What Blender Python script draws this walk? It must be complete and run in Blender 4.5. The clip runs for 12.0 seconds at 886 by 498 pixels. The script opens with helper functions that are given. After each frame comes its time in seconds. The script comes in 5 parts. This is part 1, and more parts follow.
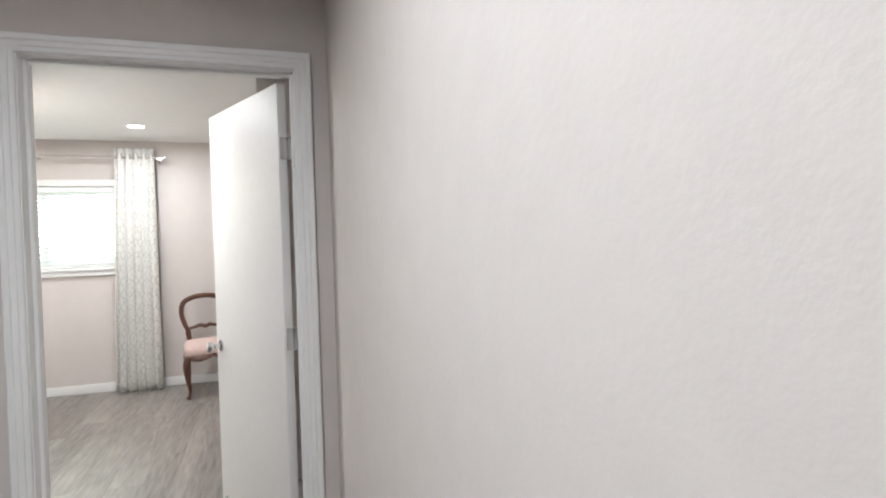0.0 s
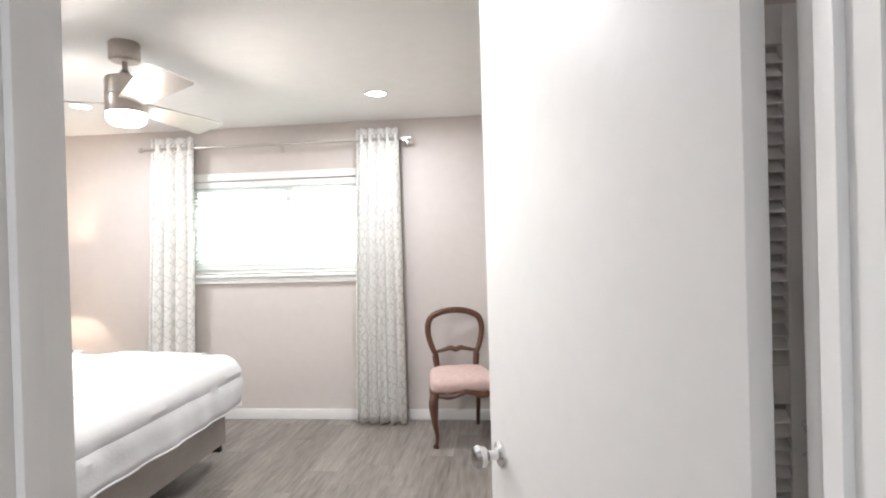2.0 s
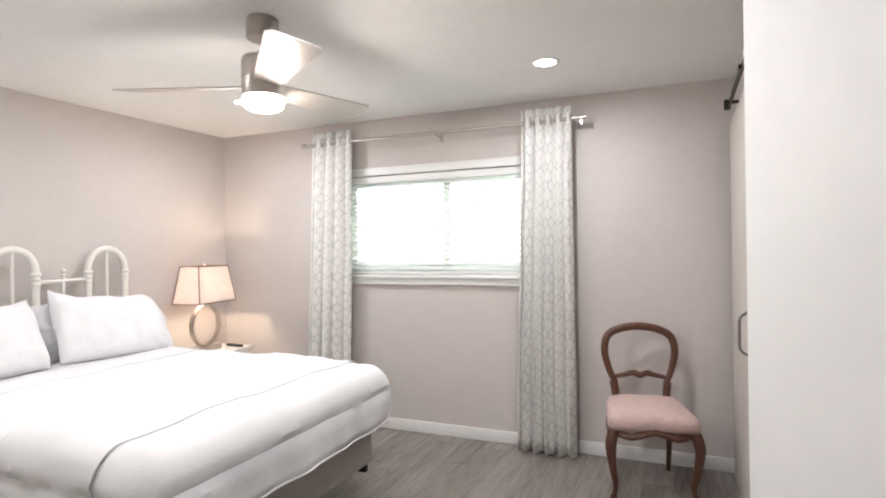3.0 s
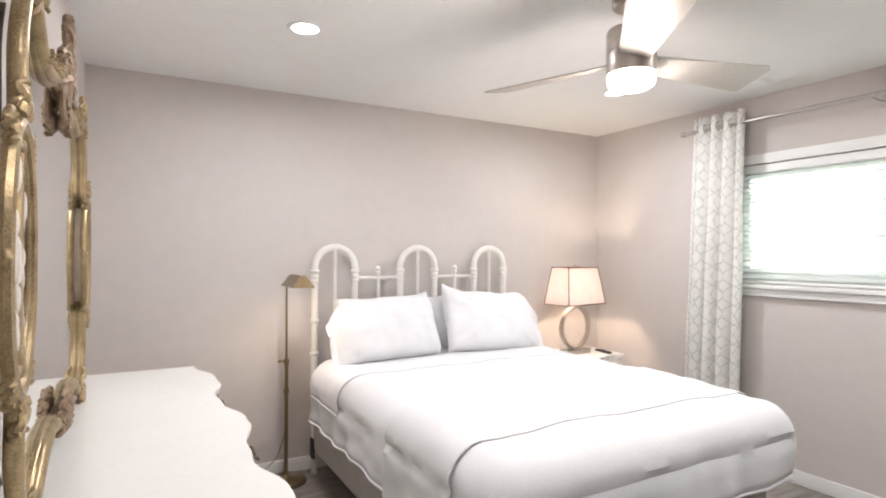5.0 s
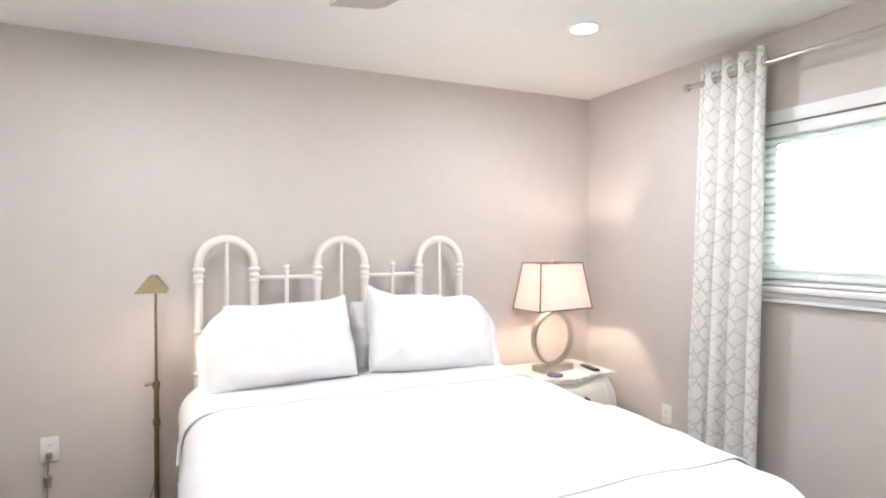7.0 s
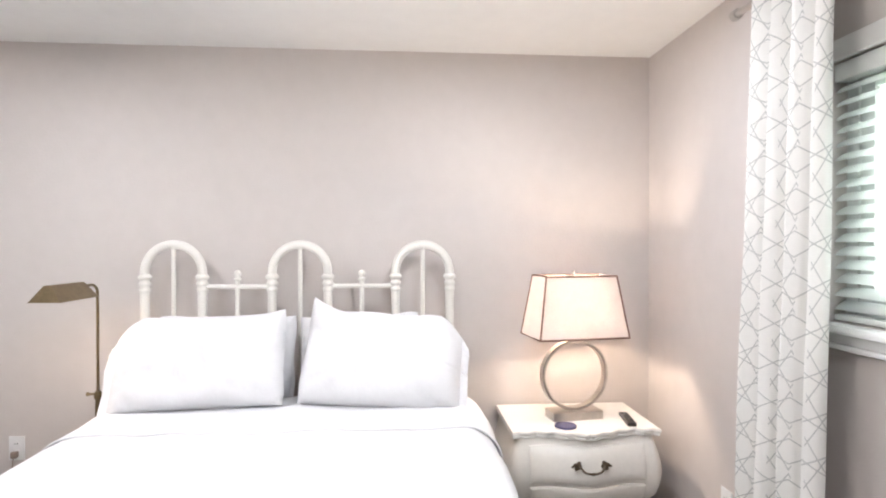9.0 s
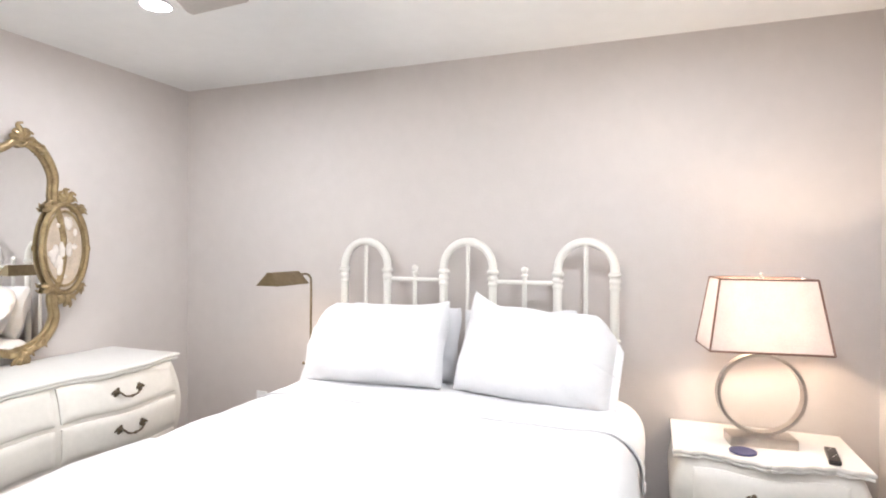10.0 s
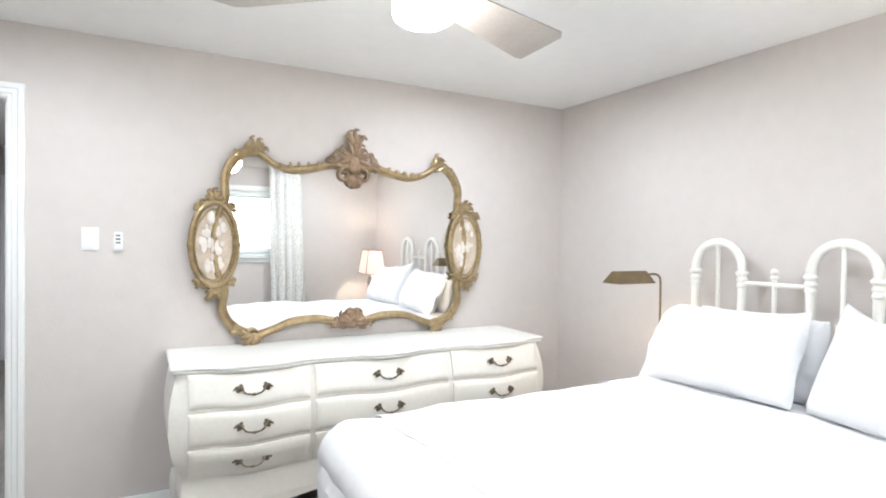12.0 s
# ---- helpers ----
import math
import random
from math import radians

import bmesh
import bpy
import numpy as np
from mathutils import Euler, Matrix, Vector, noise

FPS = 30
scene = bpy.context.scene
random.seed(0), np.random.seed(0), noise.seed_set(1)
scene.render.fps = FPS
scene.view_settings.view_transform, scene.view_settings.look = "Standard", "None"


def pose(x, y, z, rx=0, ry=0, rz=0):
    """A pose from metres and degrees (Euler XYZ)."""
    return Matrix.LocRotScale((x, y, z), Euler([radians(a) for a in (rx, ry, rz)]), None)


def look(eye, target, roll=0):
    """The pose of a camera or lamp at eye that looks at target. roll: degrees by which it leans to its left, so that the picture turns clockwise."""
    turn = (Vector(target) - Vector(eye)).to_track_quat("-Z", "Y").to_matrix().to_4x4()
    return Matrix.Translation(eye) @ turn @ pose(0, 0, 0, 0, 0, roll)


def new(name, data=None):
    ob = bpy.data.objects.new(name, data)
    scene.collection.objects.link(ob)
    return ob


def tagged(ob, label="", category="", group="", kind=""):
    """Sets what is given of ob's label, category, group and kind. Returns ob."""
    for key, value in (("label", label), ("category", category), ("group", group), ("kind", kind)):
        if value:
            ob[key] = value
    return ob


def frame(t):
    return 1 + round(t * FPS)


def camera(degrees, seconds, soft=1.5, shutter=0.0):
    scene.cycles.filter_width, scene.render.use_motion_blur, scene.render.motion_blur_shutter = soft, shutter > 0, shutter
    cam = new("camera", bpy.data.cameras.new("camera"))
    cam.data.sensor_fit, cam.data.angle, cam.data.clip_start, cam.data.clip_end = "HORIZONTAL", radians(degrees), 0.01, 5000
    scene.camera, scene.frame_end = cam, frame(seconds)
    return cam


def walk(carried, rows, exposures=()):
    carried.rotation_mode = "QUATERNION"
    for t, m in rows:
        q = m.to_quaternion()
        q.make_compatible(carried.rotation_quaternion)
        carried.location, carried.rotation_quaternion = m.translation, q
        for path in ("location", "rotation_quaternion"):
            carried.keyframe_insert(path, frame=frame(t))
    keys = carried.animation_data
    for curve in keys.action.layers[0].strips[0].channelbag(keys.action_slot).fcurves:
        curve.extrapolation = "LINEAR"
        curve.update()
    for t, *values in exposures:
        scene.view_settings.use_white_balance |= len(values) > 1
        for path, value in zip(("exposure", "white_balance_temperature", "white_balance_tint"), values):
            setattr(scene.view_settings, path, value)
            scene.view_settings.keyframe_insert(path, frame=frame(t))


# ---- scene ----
cam = camera(77.0, 12.0, soft=2.0)
PATH = [
    (0, (0.429, 0.732, 1.426), (1.044, 2.634, 1.379), -1.6),
    (0.5, (0.391, 1.17, 1.421), (0.761, 3.135, 1.382), -1.5),
    (1, (0.295, 1.601, 1.42), (0.461, 3.594, 1.386), -1.5),
    (1.5, (0.239, 2.019, 1.417), (0.258, 4.019, 1.384), -1.5),
    (2, (0.223, 2.417, 1.408), (0.02, 4.406, 1.395), -1.6),
    (2.5, (0.197, 2.745, 1.42), (-0.288, 4.685, 1.408), -1.1),
    (3, (0.112, 3.021, 1.423), (-0.676, 4.86, 1.416), -0.9),
    (3.5, (0.073, 3.192, 1.408), (-1.105, 4.808, 1.417), -0.4),
    (5.5, (-0.132, 3.426, 1.413), (-1.936, 4.29, 1.413), 0.2),
    (6, (-0.208, 3.72, 1.458), (-2.04, 4.521, 1.439), 0.2),
    (6.5, (-0.348, 4.018, 1.463), (-2.188, 4.802, 1.441), 0.0),
    (7, (-0.506, 4.292, 1.425), (-2.324, 5.124, 1.404), -0.1),
    (9, (-0.809, 5.574, 1.448), (-2.804, 5.721, 1.432), -0.0),
    (9.5, (-0.762, 5.795, 1.437), (-2.75, 5.576, 1.429), 0.3),
    (10, (-0.82, 5.987, 1.422), (-2.689, 5.277, 1.413), 0.4),
    (10.5, (-0.892, 6.087, 1.413), (-2.525, 4.932, 1.401), 0.7),
    (11, (-0.874, 6.234, 1.435), (-2.25, 4.783, 1.407), 0.7),
    (11.5, (-0.862, 6.337, 1.433), (-2.054, 4.731, 1.408), 0.8),
    (12, (-0.884, 6.372, 1.439), (-1.842, 4.616, 1.407), 0.8),
]
EXPOSURES = [(0.0, 0.95, 6600, 11), (0.5, 1.0, 6550, 11), (1.0, 1.16, 6550, 11), (1.5, 1.12, 6600, 12), (2.5, 0.82, 6650, 14), (3.6, 0.40, 6800, 15), (5.5, 0.64, 6650, 15), (9.5, 0.74, 6450, 15), (10.5, 0.9, 6500, 12), (11.2, 1.02, 6350, 10), (12.0, 0.97, 6200, 9)]
walk(cam, [(t, look(eye, target, roll)) for t, eye, target, roll in PATH], EXPOSURES)

# ---- world, sun and lamps ----
world = bpy.data.worlds.new("world")
scene.world = world
world.use_nodes = True
wn = world.node_tree
sky = wn.nodes.new("ShaderNodeTexSky")
sky.sky_type, sky.sun_disc = "NISHITA", False
sky.sun_elevation, sky.sun_rotation = radians(50), radians(150)
wn.links.new(sky.outputs[0], wn.nodes["Background"].inputs[0])
wn.nodes["Background"].inputs[1].default_value = 0.15
sun = new("sun", bpy.data.lights.new("sun", "SUN"))
sun.data.energy, sun.data.angle, sun.data.color = 5.0, radians(0.6), (1.0, 0.95, 0.88)
sun.matrix_world = look((0, -6, 9), (0, 0, 0))

WALL_W, WALL_N, WALL_S, WALL_E = -3.685, 6.885, 3.08, 0.405  # room faces
HALL_N = 2.945                                             # hall face of the door wall
HALL_E, HALL_W, HALL_S = 0.69, -1.7, -1.6
CEIL = 2.44
DOOR_L, DOOR_R, DOOR_T = -0.332, 0.562, 2.075
WIN_L, WIN_R, WIN_B, WIN_T = -2.43, -0.65, 1.215, 2.0
DOWNLIGHTS = [(-0.57, 6.09), (-2.60, 4.0), (-2.63, 6.0), (-0.47, 4.05)]
HALL_LIGHT = (-0.20, 1.15)
FAN = (-1.575, 4.975)
LAMP = (-3.435, 6.40)
STEM = (-3.535, 4.148)


def lamp(name, kind, at, watts, colour, radius=0.04):
    d = bpy.data.lights.new(name, kind)
    d.energy, d.color = watts, colour
    ob = new(name, d)
    ob.location = at
    if kind == "AREA":
        d.shape, d.size, d.spread = "DISK", radius * 2, radians(176)
    else:
        d.shadow_soft_size = radius
    return ob


COOL, NEUTRAL, WARM = (0.90, 0.95, 1.0), (1.0, 0.94, 0.87), (1.0, 0.82, 0.62)
for px, py in DOWNLIGHTS:
    lamp("downlight_lamp", "AREA", (px, py, CEIL - 0.012), 10.0, COOL, 0.055)
lamp("downlight_lamp", "AREA", (*HALL_LIGHT, CEIL - 0.012), 19.0, COOL, 0.055)
lamp("fan_lamp", "POINT", (FAN[0], FAN[1], 2.065), 22.0, NEUTRAL, 0.07)
lamp("table_lamp_bulb", "POINT", (LAMP[0], LAMP[1], 1.14), 10.5, WARM, 0.035)
lamp("reading_lamp_bulb", "AREA", (STEM[0] + 0.25, STEM[1], 1.205), 1.0, WARM, 0.03)


# ---- materials ----
def mat(name, colour, rough=0.6, metal=0.0, vary=0.08, scale=6.0, bump=0.0, bump_scale=120.0, stretch=(1, 1, 1), dark=None, spec=0.5, random_vary=0.0):
    """A surface with broad stains, fine grain and relief; dark: a second colour mixed in by the grain."""
    m = bpy.data.materials.new(name)
    m.use_nodes = True
    n, l = m.node_tree.nodes, m.node_tree.links
    b = n["Principled BSDF"]
    b.inputs["Roughness"].default_value, b.inputs["Metallic"].default_value = rough, metal
    b.inputs["Specular IOR Level"].default_value = spec
    co = n.new("ShaderNodeTexCoord")
    mp = n.new("ShaderNodeMapping")
    mp.inputs["Scale"].default_value = stretch
    l.new(co.outputs["Object"], mp.inputs[0])
    vec = mp.outputs[0]
    if random_vary:
        info = n.new("ShaderNodeObjectInfo")
        add = n.new("ShaderNodeVectorMath")
        add.operation = "MULTIPLY_ADD"
        l.new(info.outputs["Random"], add.inputs[0])
        add.inputs[1].default_value = (37, 91, 13)
        l.new(vec, add.inputs[2])
        vec = add.outputs[0]
    big, fine = n.new("ShaderNodeTexNoise"), n.new("ShaderNodeTexNoise")
    big.inputs["Scale"].default_value, fine.inputs["Scale"].default_value = scale, scale * 11
    big.inputs["Detail"].default_value = fine.inputs["Detail"].default_value = 4
    l.new(vec, big.inputs[0]), l.new(vec, fine.inputs[0])
    mean = n.new("ShaderNodeMath")
    mean.operation = "MULTIPLY_ADD"
    l.new(fine.outputs[0], mean.inputs[0])
    mean.inputs[1].default_value = 0.5
    half = n.new("ShaderNodeMath")
    half.operation = "MULTIPLY"
    half.inputs[1].default_value = 0.5
    l.new(big.outputs[0], half.inputs[0]), l.new(half.outputs[0], mean.inputs[2])
    ramp = n.new("ShaderNodeValToRGB")
    ramp.color_ramp.elements[0].position, ramp.color_ramp.elements[1].position = 0.32, 0.68
    lo = dark or tuple(c * (1 - vary) for c in colour)
    hi = colour if dark else tuple(min(1, c * (1 + vary * 0.5)) for c in colour)
    ramp.color_ramp.elements[0].color, ramp.color_ramp.elements[1].color = (*lo, 1), (*hi, 1)
    l.new(mean.outputs[0], ramp.inputs[0])
    out = ramp.outputs[0]
    if random_vary:
        hsv = n.new("ShaderNodeHueSaturation")
        mr = n.new("ShaderNodeMapRange")
        mr.inputs["To Min"].default_value, mr.inputs["To Max"].default_value = 1 - random_vary, 1 + random_vary
        l.new(info.outputs["Random"], mr.inputs[0]), l.new(mr.outputs[0], hsv.inputs["Value"]), l.new(out, hsv.inputs["Color"])
        out = hsv.outputs[0]
    l.new(out, b.inputs["Base Color"])
    if bump:
        rel = n.new("ShaderNodeTexNoise")
        rel.inputs["Scale"].default_value, rel.inputs["Detail"].default_value = bump_scale, 3
        l.new(vec, rel.inputs[0])
        bp = n.new("ShaderNodeBump")
        bp.inputs["Strength"].default_value, bp.inputs["Distance"].default_value = bump, 0.004
        l.new(rel.outputs[0], bp.inputs["Height"]), l.new(bp.outputs[0], b.inputs["Normal"])
    return m


def glow(name, colour, strength):
    m = bpy.data.materials.new(name)
    m.use_nodes = True
    b = m.node_tree.nodes["Principled BSDF"]
    b.inputs["Base Color"].default_value = (0.9, 0.9, 0.9, 1)
    b.inputs["Emission Color"].default_value, b.inputs["Emission Strength"].default_value = (*colour, 1), strength
    return m


def thin_cloth(name, colour, share, vary=0.1):
    """Cloth that lets part of the light through."""
    m = mat(name, colour, 0.9, 0, vary, 14, 0.3, 700)
    n, l = m.node_tree.nodes, m.node_tree.links
    b, out = n["Principled BSDF"], n["Material Output"]
    tr, mix = n.new("ShaderNodeBsdfTranslucent"), n.new("ShaderNodeMixShader")
    src = b.inputs["Base Color"].links[0].from_socket
    l.new(src, tr.inputs[0])
    mix.inputs[0].default_value = share
    l.new(b.outputs[0], mix.inputs[1]), l.new(tr.outputs[0], mix.inputs[2]), l.new(mix.outputs[0], out.inputs[0])
    return m


def glass(name, tint=(1, 1, 1)):
    m = bpy.data.materials.new(name)
    m.use_nodes = True
    b = m.node_tree.nodes["Principled BSDF"]
    b.inputs["Base Color"].default_value = (*tint, 1)
    b.inputs["Roughness"].default_value, b.inputs["IOR"].default_value, b.inputs["Transmission Weight"].default_value = 0.0, 1.45, 1.0
    return m


def curtain_cloth():
    """White cloth with a printed lattice of thin grey zigzags that cross into hexagons and stars."""
    m = thin_cloth("curtain_cloth", (0.88, 0.87, 0.84), 0.12, 0.03)
    n, l = m.node_tree.nodes, m.node_tree.links
    uv = n.new("ShaderNodeUVMap")
    sep = n.new("ShaderNodeSeparateXYZ")
    l.new(uv.outputs[0], sep.inputs[0])

    def op(kind, a, b=None, c=None):
        k = n.new("ShaderNodeMath")
        k.operation = kind
        for i, v in enumerate((a, b, c)):
            if v is None:
                continue
            if isinstance(v, (int, float)):
                k.inputs[i].default_value = v
            else:
                l.new(v, k.inputs[i])
        return k.outputs[0]

    u, v = op("MULTIPLY", sep.outputs[0], 1 / 0.125), op("MULTIPLY", sep.outputs[1], 1 / 0.125)
    tri = op("PINGPONG", u, 0.5)
    lines = []
    for gain, shift in ((0.62, 0.0), (-0.62, 0.0), (1.9, 0.5), (-1.9, 0.5)):
        w = op("FRACT", op("ADD", op("MULTIPLY_ADD", tri, gain, v), shift + 8.0))
        d = op("ABSOLUTE", op("SUBTRACT", w, 0.5))
        width = 0.013 * (1 + abs(gain) * 0.6)
        lines.append(op("LESS_THAN", d, width))
    # the steep zigzags show in every second band only
    band = op("GREATER_THAN", op("PINGPONG", op("ADD", u, 0.25), 0.5), 0.2)
    steep = op("MULTIPLY", op("MAXIMUM", lines[2], lines[3]), band)
    mask = op("MULTIPLY", op("MAXIMUM", op("MAXIMUM", lines[0], lines[1]), steep), 0.5)
    b = n["Principled BSDF"]
    src = b.inputs["Base Color"].links[0].from_socket
    mix = n.new("ShaderNodeMix")
    mix.data_type = "RGBA"
    l.new(mask, mix.inputs["Factor"]), l.new(src, mix.inputs["A"])
    mix.inputs["B"].default_value = (0.26, 0.27, 0.27, 1)
    l.new(mix.outputs["Result"], b.inputs["Base Color"])
    l.new(mix.outputs["Result"], n["Translucent BSDF"].inputs[0])
    return m


M_WALL = mat("wall_paint", (0.60, 0.555, 0.53), 0.75, 0, 0.04, 1.2, 0.18, 70, spec=0.3)
M_CEIL = mat("ceiling_paint", (0.85, 0.845, 0.83), 0.85, 0, 0.03, 1.0, 0.3, 110, spec=0.2)
M_TRIM = mat("trim_paint", (0.78, 0.78, 0.77), 0.45, 0, 0.02, 3)
M_DOOR = mat("door_paint", (0.76, 0.75, 0.735), 0.5, 0, 0.03, 2, 0.06, 60)
M_PLANK = mat("plank", (0.32, 0.29, 0.262), 0.42, 0, 0.2, 1.5, 0.02, 40, (2.6, 0.28, 1), dark=(0.115, 0.102, 0.094), random_vary=0.07)
M_SUB = mat("subfloor", (0.05, 0.045, 0.04), 0.9)
M_LINEN = mat("white_linen", (0.72, 0.72, 0.73), 0.85, 0, 0.03, 5, 0.25, 60, spec=0.2)
M_PILLOW = mat("pillow_cotton", (0.72, 0.72, 0.735), 0.85, 0, 0.03, 6, 0.3, 40, spec=0.2)
M_THROW = mat("throw_cotton", (0.69, 0.69, 0.695), 0.9, 0, 0.04, 9, 0.3, 300, spec=0.2)
M_BOXSPRING = mat("box_spring_cloth", (0.42, 0.39, 0.37), 0.95, 0, 0.1, 9, 0.4, 500, spec=0.1)
M_IRON = mat("white_enamel", (0.78, 0.76, 0.71), 0.3, 0, 0.05, 10, 0.03, 80)
M_DARKIRON = mat("dark_iron", (0.05, 0.045, 0.04), 0.5, 0.8, 0.3, 20)
M_CREAM = mat("cream_lacquer", (0.77, 0.742, 0.69), 0.35, 0, 0.06, 4, 0.06, 30)
M_CREAM_TOP = mat("cream_lacquer_top", (0.78, 0.77, 0.74), 0.3, 0, 0.05, 4, 0.05, 30)
M_BRONZE = mat("antique_bronze", (0.20, 0.16, 0.115), 0.42, 0.9, 0.4, 40, 0.2, 150)
M_GOLD = mat("antique_gold", (0.47, 0.365, 0.20), 0.36, 0.7, 0.5, 22, 0.4, 90, dark=(0.19, 0.125, 0.065))
M_ORNAMENT = mat("carved_gilt", (0.37, 0.26, 0.16), 0.5, 0.4, 0.5, 30, 0.5, 90, dark=(0.14, 0.085, 0.055))
M_RELIEF = mat("cream_relief", (0.70, 0.64, 0.58), 0.6, 0, 0.2, 25, 0.2, 60)
M_RELIEF_BG = mat("relief_ground", (0.56, 0.46, 0.36), 0.6, 0, 0.3, 18)
M_MIRROR = mat("mirror_silver", (0.90, 0.91, 0.91), 0.0, 1.0, 0.0)
M_BRASS = mat("aged_brass", (0.27, 0.205, 0.12), 0.35, 0.9, 0.3, 25, 0.1, 120)
M_NICKEL = mat("brushed_nickel", (0.50, 0.46, 0.42), 0.33, 0.9, 0.15, 30, 0.05, 200)
M_BLADE = mat("fan_blade", (0.45, 0.42, 0.39), 0.35, 0.35, 0.12, 8, 0.05, 80)
M_CHROME = mat("chrome", (0.75, 0.75, 0.76), 0.12, 1.0, 0.03, 10)
M_WOOD = mat("carved_mahogany", (0.145, 0.058, 0.032), 0.33, 0, 0.5, 16, 0.15, 90, (1, 1, 0.3), dark=(0.055, 0.02, 0.012))
M_ROSE = mat("rose_damask", (0.60, 0.45, 0.41), 0.9, 0, 0.18, 30, 0.5, 260, spec=0.2)
M_ROD = mat("rod_nickel", (0.52, 0.49, 0.46), 0.3, 0.9, 0.1, 20)
M_CURTAIN = curtain_cloth()
M_SHADE = thin_cloth("lamp_shade_cloth", (0.80, 0.74, 0.712), 0.30, 0.10)
M_SHADE_TRIM = mat("shade_trim", (0.22, 0.13, 0.10), 0.8)
M_PLASTIC = mat("white_plastic", (0.80, 0.80, 0.80), 0.35, 0, 0.02, 4)
M_BLACK = mat("black_plastic", (0.02, 0.018, 0.017), 0.4, 0, 0.2, 8)
M_SCREEN = mat("screen", (0.012, 0.012, 0.014), 0.12, 0, 0.1, 3)
M_TVBACK = mat("tv_case", (0.06, 0.055, 0.055), 0.45, 0, 0.15, 5)
M_VINYL = mat("window_vinyl", (0.80, 0.81, 0.80), 0.4, 0, 0.02, 3)
M_SLAT = thin_cloth("blind_slat", (0.88, 0.90, 0.89), 0.6, 0.03)
M_GLASS = glass("window_glass")
M_FROST = mat("frosted_panel", (0.55, 0.54, 0.53), 0.25, 0, 0.05, 2)
M_CLOSET = mat("whitewashed_wood", (0.55, 0.51, 0.47), 0.55, 0, 0.12, 3, 0.15, 60, (7, 7, 0.6))
M_BULB = glow("lamp_glow", (1.0, 0.97, 0.93), 14.0)
M_FANGLOW = glow("fan_glow", (1.0, 0.95, 0.86), 9.0)
M_WARMGLOW = glow("bulb_glow", (1.0, 0.75, 0.45), 12.0)
M_LEAF = thin_cloth("leaf", (0.11, 0.20, 0.07), 0.5, 0.3)
M_BARK = mat("bark", (0.16, 0.12, 0.09), 0.9, 0, 0.3, 8, 0.5, 30)
M_GRASS = mat("grass", (0.09, 0.15, 0.05), 0.9, 0, 0.3, 2, 0.5, 30)
# emissive backdrop: outdoor daylight put into the glow, pale-green noise hints at foliage
M_BACKDROP = glow("backdrop_glow", (0.93, 1.0, 0.95), 5.0)
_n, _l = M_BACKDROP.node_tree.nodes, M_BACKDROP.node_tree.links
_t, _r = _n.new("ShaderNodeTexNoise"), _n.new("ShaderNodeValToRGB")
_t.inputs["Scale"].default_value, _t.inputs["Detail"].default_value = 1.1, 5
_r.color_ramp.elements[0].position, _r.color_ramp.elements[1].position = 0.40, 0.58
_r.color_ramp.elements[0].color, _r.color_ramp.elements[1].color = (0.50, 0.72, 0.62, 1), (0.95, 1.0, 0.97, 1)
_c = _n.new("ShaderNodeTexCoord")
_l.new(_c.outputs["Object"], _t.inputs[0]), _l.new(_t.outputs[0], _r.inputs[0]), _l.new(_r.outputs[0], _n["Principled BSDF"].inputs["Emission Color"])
M_HANDLE = mat("pewter", (0.22, 0.21, 0.20), 0.4, 0.8, 0.2, 20)
M_COASTER = mat("blue_glaze", (0.07, 0.07, 0.16), 0.3, 0, 0.4, 30)
M_CORD = mat("cord", (0.25, 0.2, 0.17), 0.5)


# ---- mesh tools ----
def box(bm, x0, x1, y0, y1, z0, z1, bevel=0.0, seg=2):
    r = bmesh.ops.create_cube(bm, size=1.0)
    vs = r["verts"]
    for v in vs:
        v.co = Vector((x0 + (v.co.x + 0.5) * (x1 - x0), y0 + (v.co.y + 0.5) * (y1 - y0), z0 + (v.co.z + 0.5) * (z1 - z0)))
    if bevel:
        es = list({e for v in vs for e in v.link_edges})
        bmesh.ops.bevel(bm, geom=es, offset=bevel, segments=seg, profile=0.6, affect="EDGES")
    return bm


def tube(bm, pts, radius, seg=10, close=False, cap=True):
    """A round bar along points; radius: one number, or one for each point."""
    pts = [Vector(p) for p in pts]
    k = len(pts)
    rad = [radius] * k if isinstance(radius, (int, float)) else list(radius)
    rings, side = [], None
    for i, p in enumerate(pts):
        a, b = (pts[(i - 1) % k], pts[(i + 1) % k]) if close else (pts[max(i - 1, 0)], pts[min(i + 1, k - 1)])
        d = (b - a).normalized()
        if side is None:
            side = d.cross(Vector((0, 0, 1)))
            if side.length < 0.1:
                side = d.cross(Vector((0, 1, 0)))
        side = (side - d * side.dot(d)).normalized()
        up = d.cross(side)
        rings.append([bm.verts.new(p + (side * math.cos(t) + up * math.sin(t)) * rad[i]) for t in (2 * math.pi * j / seg for j in range(seg))])
    for i in range(k if close else k - 1):
        r0, r1 = rings[i], rings[(i + 1) % k]
        for j in range(seg):
            bm.faces.new((r0[j], r0[(j + 1) % seg], r1[(j + 1) % seg], r1[j]))
    if cap and not close:
        bm.faces.new(rings[0][::-1]), bm.faces.new(rings[-1])
    return bm


def lathe(bm, profile, at=(0, 0, 0), seg=24):
    """Turned about the upright axis: (radius, height) from below to above."""
    x, y, z = at
    return tube_rings(bm, [[(x + r * math.cos(t), y + r * math.sin(t), z + h) for t in (2 * math.pi * j / seg for j in range(seg))] for r, h in profile])


